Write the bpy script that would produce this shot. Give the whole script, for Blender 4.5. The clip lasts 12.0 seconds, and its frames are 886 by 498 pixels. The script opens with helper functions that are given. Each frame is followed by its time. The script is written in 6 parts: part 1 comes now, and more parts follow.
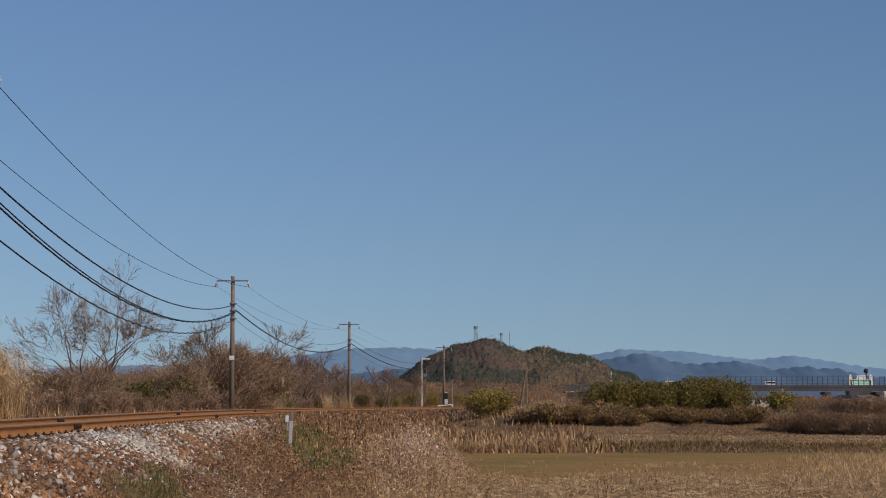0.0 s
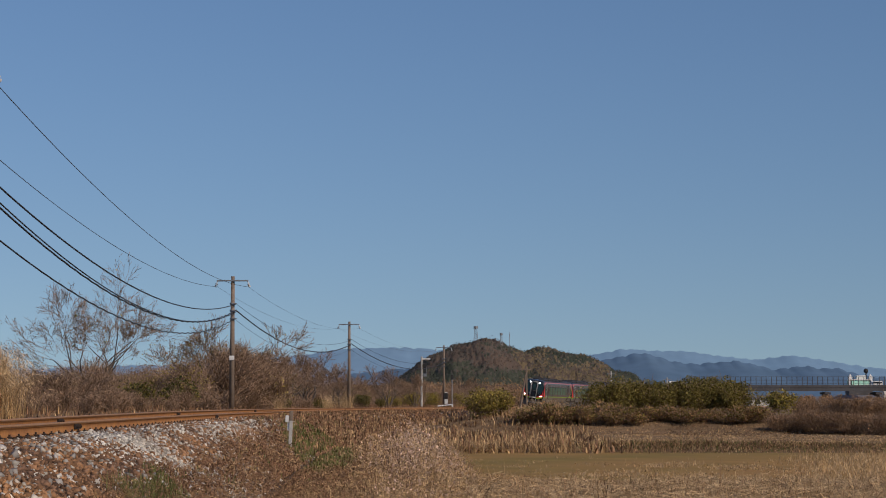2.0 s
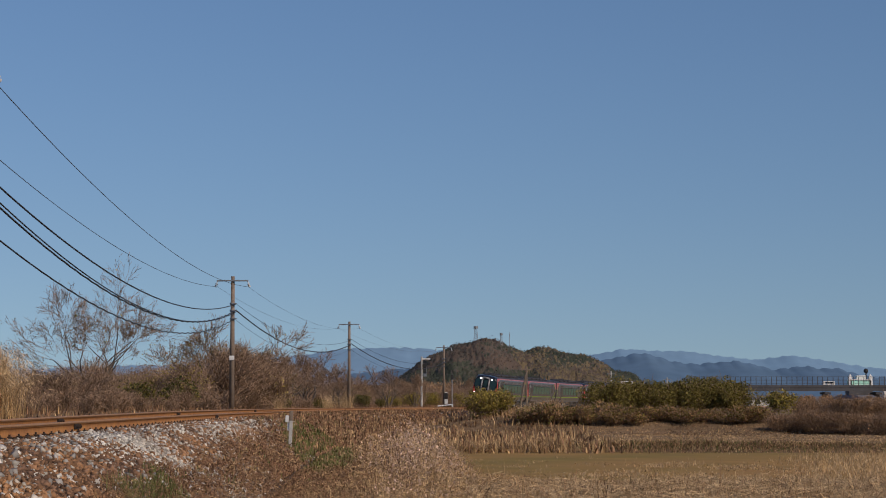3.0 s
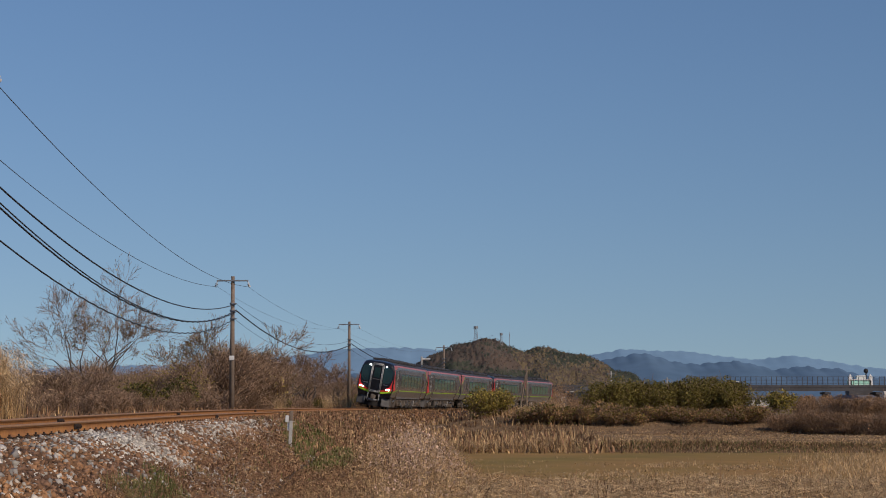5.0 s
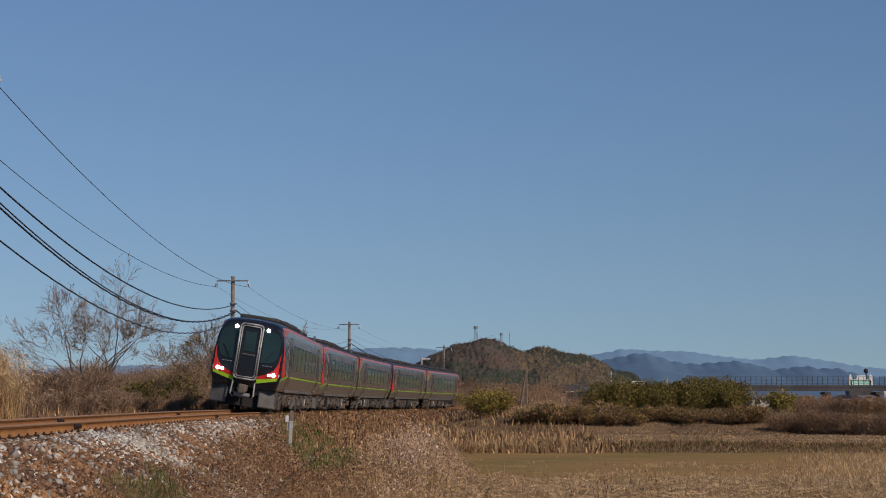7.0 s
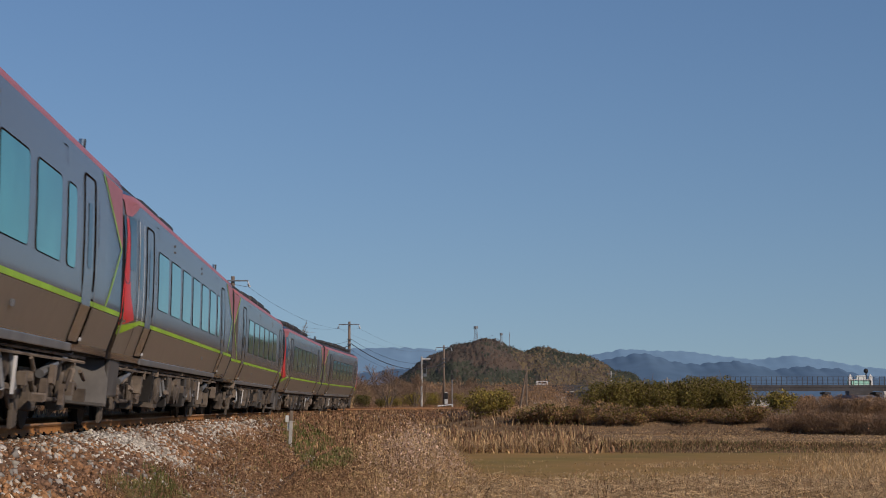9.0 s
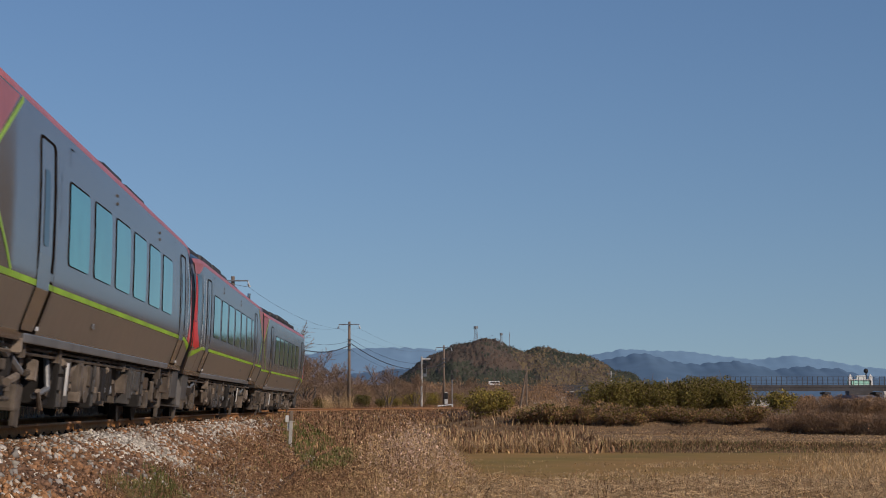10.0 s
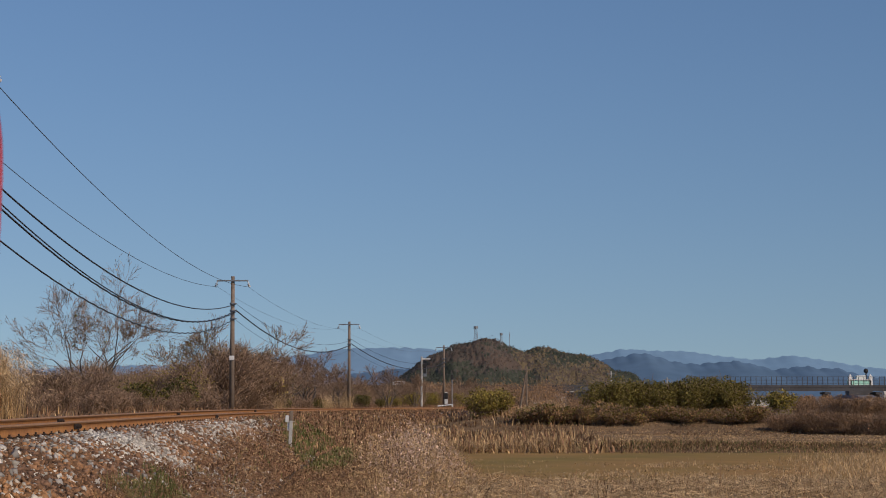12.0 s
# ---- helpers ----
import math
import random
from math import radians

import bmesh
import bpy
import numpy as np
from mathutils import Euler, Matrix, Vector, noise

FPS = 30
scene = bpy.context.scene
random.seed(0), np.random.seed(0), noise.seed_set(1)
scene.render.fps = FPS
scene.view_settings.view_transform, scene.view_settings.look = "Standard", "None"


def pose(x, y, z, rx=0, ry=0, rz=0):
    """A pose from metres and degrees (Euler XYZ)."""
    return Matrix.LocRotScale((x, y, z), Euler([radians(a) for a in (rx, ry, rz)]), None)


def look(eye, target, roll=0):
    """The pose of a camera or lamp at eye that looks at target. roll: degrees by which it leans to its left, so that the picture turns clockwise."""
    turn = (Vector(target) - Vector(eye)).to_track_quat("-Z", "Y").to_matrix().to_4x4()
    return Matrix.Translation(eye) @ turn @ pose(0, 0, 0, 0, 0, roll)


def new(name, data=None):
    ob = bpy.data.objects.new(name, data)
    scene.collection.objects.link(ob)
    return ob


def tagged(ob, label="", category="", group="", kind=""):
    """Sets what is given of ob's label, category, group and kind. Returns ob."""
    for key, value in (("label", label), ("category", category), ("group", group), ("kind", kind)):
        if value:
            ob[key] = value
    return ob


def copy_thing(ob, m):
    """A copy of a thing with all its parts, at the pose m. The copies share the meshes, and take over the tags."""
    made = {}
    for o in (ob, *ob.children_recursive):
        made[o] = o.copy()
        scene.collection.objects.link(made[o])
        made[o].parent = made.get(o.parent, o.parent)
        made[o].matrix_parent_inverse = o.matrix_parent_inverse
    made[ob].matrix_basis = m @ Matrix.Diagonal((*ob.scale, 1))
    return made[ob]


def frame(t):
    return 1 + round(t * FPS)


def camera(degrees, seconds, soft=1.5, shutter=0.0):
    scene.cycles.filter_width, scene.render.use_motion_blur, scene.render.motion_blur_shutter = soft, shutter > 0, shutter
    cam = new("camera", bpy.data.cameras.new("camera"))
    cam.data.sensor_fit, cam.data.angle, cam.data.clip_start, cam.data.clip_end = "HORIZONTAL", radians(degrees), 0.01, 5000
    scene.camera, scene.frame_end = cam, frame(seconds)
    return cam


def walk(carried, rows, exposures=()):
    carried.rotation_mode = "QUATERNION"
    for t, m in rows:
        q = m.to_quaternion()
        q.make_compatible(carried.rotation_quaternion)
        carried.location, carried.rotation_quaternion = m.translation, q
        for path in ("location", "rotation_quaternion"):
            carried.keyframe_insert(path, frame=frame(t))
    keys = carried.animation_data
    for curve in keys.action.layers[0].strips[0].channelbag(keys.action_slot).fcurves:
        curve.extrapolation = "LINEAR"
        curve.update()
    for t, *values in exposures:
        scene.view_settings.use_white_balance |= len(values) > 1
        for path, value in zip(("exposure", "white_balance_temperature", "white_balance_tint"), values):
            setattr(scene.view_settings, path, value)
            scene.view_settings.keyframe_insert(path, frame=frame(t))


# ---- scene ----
cam = camera(27.97, 12.0, soft=1.0, shutter=0.12)
EYE = (0.0, 0.0, 0.20)
AIM = (0.0, 100.0, 0.20 + 100.0 * math.tan(0.0874))
walk(cam, [(0.0, look(EYE, AIM)), (12.0, look(EYE, AIM))], exposures=[(0.0, 0.02, 6150, 16.5), (12.0, 0.02, 6150, 16.5)])

# ---- daylight ----
SUN_EL, SUN_AZ = 33.0, 132.0      # elevation; azimuth clockwise from +y, towards +x
sky_world = bpy.data.worlds.new("sky")
scene.world = sky_world
sky_world.use_nodes = True
wn = sky_world.node_tree.nodes
sky_tex = wn.new("ShaderNodeTexSky")
sky_tex.sky_type = "NISHITA"
sky_tex.sun_disc = False
sky_tex.sun_elevation, sky_tex.sun_rotation = radians(SUN_EL), radians(SUN_AZ)
sky_tex.air_density, sky_tex.dust_density, sky_tex.ozone_density = 1.12, 0.10, 5.6
wn["Background"].inputs["Strength"].default_value = 0.0645
sky_way, sky_map = wn.new("ShaderNodeTexCoord"), wn.new("ShaderNodeMapping")
sky_map.inputs["Location"].default_value = (0, 0, 0.06)      # clear horizon, hazeless air
sky_map.inputs["Scale"].default_value = (1, 1, 0.70)
sky_world.node_tree.links.new(sky_way.outputs["Generated"], sky_map.inputs["Vector"])
sky_world.node_tree.links.new(sky_map.outputs[0], sky_tex.inputs["Vector"])
sky_world.node_tree.links.new(sky_tex.outputs[0], wn["Background"].inputs[0])
sun = new("sun", bpy.data.lights.new("sun", "SUN"))
sun.data.energy, sun.data.angle, sun.data.color = 3.3, radians(0.53), (1.0, 0.82, 0.60)
_a, _e = radians(SUN_AZ), radians(SUN_EL)
sun.matrix_world = look((0, 0, 60), (-60 * math.sin(_a) * math.cos(_e), -60 * math.cos(_a) * math.cos(_e), 60 - 60 * math.sin(_e)))


# ---- materials ----
def material(name, color, rough=0.8, metal=0.0, spread=0.25, scale=8.0, bump=0.0, bump_scale=None, second=None,
             amount=0.4, patch=0.7, island=0.0, spec=0.3, tint_rand=0.0, coat=0.0):
    """Colour with grain and large patches; island: colour change from piece to piece."""
    m = bpy.data.materials.new(name)
    m.use_nodes = True
    nt = m.node_tree
    n, link = nt.nodes, nt.links.new
    b = n["Principled BSDF"]
    b.inputs["Roughness"].default_value, b.inputs["Metallic"].default_value = rough, metal
    b.inputs["Specular IOR Level"].default_value = spec
    b.inputs["Coat Weight"].default_value = coat
    tc = n.new("ShaderNodeTexCoord")
    big, fine = n.new("ShaderNodeTexNoise"), n.new("ShaderNodeTexNoise")
    big.inputs["Scale"].default_value, fine.inputs["Scale"].default_value = patch, scale
    big.inputs["Detail"].default_value, fine.inputs["Detail"].default_value = 3, 4
    link(tc.outputs["Object"], big.inputs["Vector"]), link(tc.outputs["Object"], fine.inputs["Vector"])
    ramp = n.new("ShaderNodeValToRGB")
    ramp.color_ramp.elements[0].position, ramp.color_ramp.elements[1].position = 0.35, 0.68
    ramp.color_ramp.elements[0].color = (*color, 1)
    ramp.color_ramp.elements[1].color = (*(second or [c * (1 - amount) for c in color]), 1)
    link(big.outputs["Fac"], ramp.inputs["Fac"])
    hsv = n.new("ShaderNodeHueSaturation")
    mp = n.new("ShaderNodeMapRange")
    mp.inputs["From Min"].default_value, mp.inputs["From Max"].default_value = 0.25, 0.75
    mp.inputs["To Min"].default_value, mp.inputs["To Max"].default_value = 1 - spread, 1 + spread
    link(fine.outputs["Fac"], mp.inputs["Value"])
    value = mp.outputs["Result"]
    if island:
        geo = n.new("ShaderNodeNewGeometry")
        isl = n.new("ShaderNodeMapRange")
        isl.inputs["To Min"].default_value, isl.inputs["To Max"].default_value = 1 - island, 1 + island
        link(geo.outputs["Random Per Island"], isl.inputs["Value"])
        mul = n.new("ShaderNodeMath")
        mul.operation = "MULTIPLY"
        link(value, mul.inputs[0]), link(isl.outputs["Result"], mul.inputs[1])
        value = mul.outputs[0]
    if tint_rand:
        oi = n.new("ShaderNodeObjectInfo")
        isl = n.new("ShaderNodeMapRange")
        isl.inputs["To Min"].default_value, isl.inputs["To Max"].default_value = 1 - tint_rand, 1 + tint_rand
        link(oi.outputs["Random"], isl.inputs["Value"])
        mul = n.new("ShaderNodeMath")
        mul.operation = "MULTIPLY"
        link(value, mul.inputs[0]), link(isl.outputs["Result"], mul.inputs[1])
        value = mul.outputs[0]
    link(value, hsv.inputs["Value"]), link(ramp.outputs["Color"], hsv.inputs["Color"])
    link(hsv.outputs["Color"], b.inputs["Base Color"])
    if bump:
        bn = n.new("ShaderNodeBump")
        bn.inputs["Strength"].default_value = bump
        bn.inputs["Distance"].default_value = 0.03
        bt = n.new("ShaderNodeTexNoise")
        bt.inputs["Scale"].default_value, bt.inputs["Detail"].default_value = bump_scale or scale, 5
        link(tc.outputs["Object"], bt.inputs["Vector"])
        link(bt.outputs["Fac"], bn.inputs["Height"]), link(bn.outputs["Normal"], b.inputs["Normal"])
    return m


def leafy(name, color, second, island=0.45, rough=0.75, patch=0.9, through_light=0.25):
    """Thin leaves and stalks: two hues in patches, each piece its own shade, some light through."""
    m = material(name, color, rough, 0, 0.15, 30, second=second, island=island, patch=patch, spec=0.2)
    nt = m.node_tree
    n, link = nt.nodes, nt.links.new
    b, out = n["Principled BSDF"], n["Material Output"]
    tr, mix = n.new("ShaderNodeBsdfTranslucent"), n.new("ShaderNodeMixShader")
    link(b.inputs["Base Color"].links[0].from_socket, tr.inputs["Color"])
    mix.inputs[0].default_value = through_light
    link(b.outputs[0], mix.inputs[1]), link(tr.outputs[0], mix.inputs[2]), link(mix.outputs[0], out.inputs["Surface"])
    return m


def glowing(name, color, strength):
    m = bpy.data.materials.new(name)
    m.use_nodes = True
    b = m.node_tree.nodes["Principled BSDF"]
    b.inputs["Base Color"].default_value = (*color, 1)
    b.inputs["Emission Color"].default_value = (*color, 1)
    b.inputs["Emission Strength"].default_value = strength
    return m


M_SOIL = material("dry_field_soil", (0.215, 0.148, 0.088), 0.95, 0, 0.4, 3.0, 0.8, 6, second=(0.135, 0.092, 0.055), patch=0.12, spec=0.05)
M_STONE = material("grey_ballast_stone", (0.50, 0.48, 0.425), 0.9, 0, 0.2, 20, second=(0.27, 0.235, 0.19), patch=0.55, island=0.6)
M_RUSTSTONE = material("rust_stained_ballast_stone", (0.275, 0.148, 0.07), 0.9, 0, 0.25, 20, second=(0.12, 0.07, 0.045), patch=0.8, island=0.62)
# near-black: the shade in the gaps between stones is put into this colour
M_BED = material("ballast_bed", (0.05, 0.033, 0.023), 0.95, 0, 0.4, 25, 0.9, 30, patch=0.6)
M_RUST = material("rusty_rail_steel", (0.34, 0.158, 0.046), 0.75, 0.0, 0.2, 12, 0.2, 40, second=(0.26, 0.115, 0.038), patch=2.0)
M_RAILHEAD = material("worn_rail_head", (0.30, 0.16, 0.075), 0.6, 0.1, 0.2, 30, second=(0.34, 0.2, 0.11), patch=3)
M_SLEEPER = material("weathered_sleeper", (0.16, 0.12, 0.09), 0.9, 0, 0.3, 14, 0.4, 30)
M_CLIP = material("dark_rail_clip", (0.045, 0.03, 0.022), 0.8, 0.2, 0.2, 30)
M_POLE = material("weathered_concrete_pole", (0.22, 0.17, 0.13), 0.85, 0, 0.2, 9, 0.3, 40, patch=1.2)
M_CONC = material("pale_concrete", (0.46, 0.45, 0.42), 0.85, 0, 0.15, 12, 0.3, 40, patch=2)
M_STEEL = material("galvanised_steel", (0.30, 0.31, 0.32), 0.5, 0.5, 0.15, 20)
M_WIRE = material("black_cable_sheath", (0.03, 0.03, 0.035), 0.6, 0, 0.1, 20)
M_WIRE2 = material("aged_bare_wire", (0.10, 0.10, 0.11), 0.5, 0.5, 0.1, 20)
M_WHITE = material("white_enamel", (0.78, 0.78, 0.76), 0.5, 0, 0.05, 10)
M_PORC = material("white_porcelain", (0.62, 0.63, 0.64), 0.3, 0, 0.05, 10)

# train
M_BODY = material("dark_grey_metallic_paint", (0.30, 0.283, 0.27), 0.25, 0.72, 0.05, 6, second=(0.31, 0.29, 0.275), patch=0.8, spec=0.5)
# the side's one grey paint; mirrored ground put into this darker lower copy
M_LOWER = material("grey_paint_ground_reflection", (0.25, 0.24, 0.225), 0.32, 0.5, 0.08, 5, second=(0.265, 0.245, 0.225), patch=1.4, spec=0.5)
# red paint made pinkish: the sheen of the sky is in its colour
M_PINK = material("sky_paled_red_paint", (0.46, 0.16, 0.175), 0.42, 0.2, 0.10, 6, second=(0.40, 0.14, 0.15), patch=1.0)
M_RED = material("bright_red_paint", (0.62, 0.035, 0.03), 0.35, 0.0, 0.04, 6)
M_LIME = material("lime_green_paint", (0.36, 0.62, 0.03), 0.4, 0.0, 0.04, 6)
M_GLOSSBLACK = material("gloss_black_paint", (0.012, 0.012, 0.016), 0.22, 0.0, 0.05, 8, spec=0.5)
M_GLASS = material("tinted_teal_window_glass", (0.20, 0.62, 0.485), 0.07, 0.85, 0.08, 1.2, second=(0.15, 0.50, 0.40), patch=0.9, spec=0.5)
M_WIND = material("dark_windscreen_glass", (0.02, 0.045, 0.048), 0.08, 0.0, 0.05, 3, spec=0.35)
# black for rubber gaskets and for the recess shade painted at the doors
M_GASKET_SHADE = material("black_gasket_and_recess_shade", (0.016, 0.013, 0.012), 0.8, spec=0.0)
M_ROOF = material("dark_roof_sheet", (0.06, 0.058, 0.06), 0.6, 0.2, 0.2, 4, patch=1.5)
M_UNDER = material("dusty_underfloor_steel", (0.16, 0.135, 0.11), 0.8, 0.1, 0.35, 6, 0.2, 20, second=(0.05, 0.042, 0.035), patch=2.0)
M_STEELDUST = material("dusty_steel_fittings", (0.20, 0.165, 0.13), 0.75, 0.1, 0.3, 9, second=(0.07, 0.055, 0.045), patch=1.7, island=0.5)
M_BELLOWS = material("dark_brown_rubber_bellows", (0.03, 0.024, 0.02), 0.8, 0, 0.2, 9)
M_GANGWAY = material("bright_gangway_steel", (0.42, 0.42, 0.41), 0.45, 0.2, 0.1, 12)
M_DARK = material("oily_black_steel", (0.025, 0.023, 0.022), 0.75, 0.1, 0.3, 8)
M_SKIRT = material("grey_steel_skirt", (0.11, 0.105, 0.10), 0.55, 0.2, 0.15, 6, patch=2)
# grey of the number marks and of a sky reflection painted along the sill
M_SILL = material("pale_grey_marks_and_sill_sheen", (0.24, 0.24, 0.245), 0.35, 0.4, 0.08, 5, patch=1.2, spec=0.5)
M_CHROME = material("polished_steel", (0.62, 0.62, 0.64), 0.25, 1.0, 0.05, 10)
M_YELLOW = material("yellow_painted_steel", (0.55, 0.34, 0.03), 0.5, 0, 0.1, 10)
M_LAMP = glowing("lit_headlamp", (1.0, 0.98, 0.95), 9.0)
M_LENS = material("unlit_lamp_lens", (0.5, 0.5, 0.5), 0.1, 0.5)


# ---- mesh helpers ----
def mesh_np(name, verts, faces, mats, mat_index=None, smooth=False):
    """Mesh from arrays; faces: lists of index tuples, or an (n, k) array."""
    me = bpy.data.meshes.new(name)
    verts = np.asarray(verts, dtype=np.float32).reshape(-1, 3)
    if isinstance(faces, np.ndarray):
        n, k = faces.shape
        me.vertices.add(len(verts)), me.loops.add(n * k), me.polygons.add(n)
        me.vertices.foreach_set("co", verts.ravel())
        me.loops.foreach_set("vertex_index", faces.astype(np.int32).ravel())
        me.polygons.foreach_set("loop_start", np.arange(0, n * k, k, dtype=np.int32))
        if mat_index is not None:
            me.polygons.foreach_set("material_index", np.asarray(mat_index, dtype=np.int32))
        me.update(calc_edges=True)
    else:
        me.from_pydata(verts.tolist(), [], faces)
        if mat_index is not None:
            me.polygons.foreach_set("material_index", np.asarray(mat_index, dtype=np.int32))
        me.update()
    for mt in (mats if isinstance(mats, (list, tuple)) else [mats]):
        me.materials.append(mt)
    if smooth:
        me.polygons.foreach_set("use_smooth", np.ones(len(me.polygons), dtype=bool))
    return me


def part(name, me, parent, label="", m=None):
    """Links a mesh (or a bmesh with its material) as one object under a thing or a part."""
    ob = new(name, me)
    ob.parent = parent
    if m is not None:
        ob.matrix_basis = m
    return tagged(ob, label)


def bm_mesh(name, bm, mat, smooth=False):
    me = bpy.data.meshes.new(name)
    bm.to_mesh(me)
    bm.free()
    for mt in (mat if isinstance(mat, (list, tuple)) else [mat]):
        me.materials.append(mt)
    if smooth:
        me.polygons.foreach_set("use_smooth", np.ones(len(me.polygons), dtype=bool))
    return me


def add_box(bm, cx, cy, cz, sx, sy, sz, rz=0.0, rx=0.0, bevel=0.0):
    r = bmesh.ops.create_cube(bm, size=1, matrix=pose(cx, cy, cz, rx, 0, rz) @ Matrix.Diagonal((sx, sy, sz, 1)))
    if bevel:
        es = list({e for v in r["verts"] for e in v.link_edges})
        bmesh.ops.bevel(bm, geom=es, offset=bevel, segments=2, affect="EDGES", profile=0.6)


def add_tube(bm, a, b, ra, rb=None, seg=8):
    a, b = Vector(a), Vector(b)
    rb = ra if rb is None else rb
    q = (b - a).to_track_quat("Z", "Y").to_matrix().to_4x4()
    bmesh.ops.create_cone(bm, cap_ends=True, segments=seg, radius1=ra, radius2=rb, depth=(b - a).length,
                          matrix=Matrix.Translation((a + b) / 2) @ q)


def box_mesh(name, size, mat, bevel=0.01):
    bm = bmesh.new()
    add_box(bm, 0, 0, 0, *size, bevel=bevel)
    return bm_mesh(name, bm, mat)


# ---- the railway line: plan, levels ----
_uu = np.arange(-140.0, 460.0, 0.5)
_kk = np.interp(_uu, [-30, 30, 90, 150, 210, 290, 310], [-0.0013, 0.0009, 0.0017, 0.0017, 0.0010, 0.0015, 0.0004])
_kk[_uu < -35] = 0.0
_th = np.cumsum(_kk) * 0.5
_th = _th - np.interp(0, _uu, _th) - 0.0511
_tx, _ty = np.cumsum(np.sin(_th)) * 0.5, np.cumsum(np.cos(_th)) * 0.5
_tx, _ty = _tx - np.interp(0, _uu, _tx) - 5.394, _ty - np.interp(0, _uu, _ty) + 11.307
_tz = np.interp(_uu, [-20, 0, 10, 25, 40, 65, 120, 180, 300], [-0.042, -0.042, -0.042, -0.030, -0.018, -0.035, -0.07, -0.09, -0.11])
CANT, CAR = 0.075, 21.3


def cant_at(u):
    """Crossfall of the track: it grows into the curve."""
    return np.interp(u, [0, 10, 40, 65], [0.010, 0.015, 0.066, 0.098])


def lean_at(u):
    """Lean of a car body: crossfall and the tilting gear."""
    return np.interp(u, [22, 45, 60, 95, 260, 300], [0.100, 0.130, 0.150, 0.178, 0.178, 0.120])



def track(u):
    return tuple(np.interp(u, _uu, a) for a in (_tx, _ty, _tz, _th))


def beside(u, off, z=0.0, roll=0.0):
    """Points at off to the +x side of the line's centre and z over its rails; roll leans them."""
    x, y, h, th = track(np.asarray(u, float))
    a, b = off * np.cos(roll) + z * np.sin(roll), z * np.cos(roll) - off * np.sin(roll)
    return np.stack([x + a * np.cos(th), y - a * np.sin(th), h + b + 0 * x], -1)


def line_offset(x, y):
    """Distance to the +x side of the line, and the rails' level there."""
    u = np.interp(y, _ty, _uu)
    tx, _, h, th = track(u)
    return (x - tx) * np.cos(th), h, u


def wobble(x, y, s=1.0):
    return (np.sin(0.31 * x * s + 1.3) * np.cos(0.23 * y * s) + 0.6 * np.sin(0.83 * y * s + 0.37 * x * s)
            + 0.4 * np.sin(1.7 * x * s - 1.1 * y * s)) * 0.5


FIELD = -1.80


def ground_z(x, y):
    x, y = np.asarray(x, float), np.asarray(y, float)
    o, h, u = line_offset(x, y)
    z = np.interp(o, [-60, -14, -5, -2.6, -1.9, 1.5, 2.1, 3.2, 5.2, 6.8, 7.8, 14.0],
                  [-0.4, -0.1, 0.0, -0.25, -0.55, -0.80, -1.12, -1.56, -1.60, -1.70, -1.81, FIELD]) + h * (np.abs(o) < 80)
    # paddies and the terrace behind them
    terrace = np.interp(y + 0.06 * x, [121, 126, 200, 400], [0, 1.25, 1.3, 1.5])
    z = z + np.where(o > 3, terrace * np.clip((o - 3) / 6, 0, 1) * np.where((x > 34) & (y < 150), 0.2, 1), 0)
    z = z + np.where((o > 6) & (y > 81) & (y < 121), 0.10 * np.sin(2 * np.pi * (y + 0.05 * x) / 4.8), 0)
    # bank between the two paddies
    b = np.exp(-((y - 78 + 0.02 * x) / 1.3) ** 2) * 0.35 * np.clip((x - 2) / 4, 0, 1)
    # verge round the viewpoint
    near = np.clip((44 - y + 0.9 * wobble(x, y)) / 6, 0, 1) * np.where(x > 1, 0.10, 0.3) * np.clip((o - 5) / 3, 0, 1)
    rough = 0.06 * wobble(x, y, 1.7) * np.clip(np.abs(o) - 2.5, 0, 1) * (np.hypot(x, y) < 300)
    water = (o > 7.5) & (y > 47) & (y < 75)
    return z + b + near + np.where(water, np.minimum(rough, 0) * 0.5 - 0.05, rough)


def placed_z(x, y):
    return float(ground_z(x, y))


def build_ground():
    """One sheet, fine near the viewpoint and coarse towards the horizon."""
    ys = np.concatenate([np.arange(-60, 8, 4), np.arange(8, 150, 0.8), np.geomspace(150, 4900, 60)])
    cs = np.concatenate([-np.geomspace(6, 0.34, 10), np.arange(-0.32, 0.33, 0.006), np.geomspace(0.34, 6, 10)])
    yy, cc = np.meshgrid(ys, cs, indexing="ij")
    xx = cc * np.maximum(yy, 40) 
    zz = ground_z(xx, yy)
    n, k = yy.shape
    idx = np.arange(n * k).reshape(n, k)
    f = np.stack([idx[:-1, :-1], idx[:-1, 1:], idx[1:, 1:], idx[1:, :-1]], -1).reshape(-1, 4)
    ob = new("ground", mesh_np("ground", np.stack([xx, yy, zz], -1), f, M_SOIL, smooth=True))
    tagged(ob, "dry brown winter field soil between weeds", "ground", kind="structure")


build_ground()


# ---- track ----
def sweep(profile, us, roll, closed=True):
    """Profile points (offset, height) carried along the line."""
    k = len(profile)
    v = np.stack([beside(us, o, z, roll) for o, z in profile], 1)
    n = len(us)
    idx = np.arange(n * k).reshape(n, k)
    nxt = np.roll(idx, -1, 1) if closed else idx
    a, b = (idx, nxt) if closed else (idx[:, :-1], idx[:, 1:])
    f = np.stack([a[:-1], b[:-1], b[1:], a[1:]], -1).reshape(-1, 4)
    return v.reshape(-1, 3), f


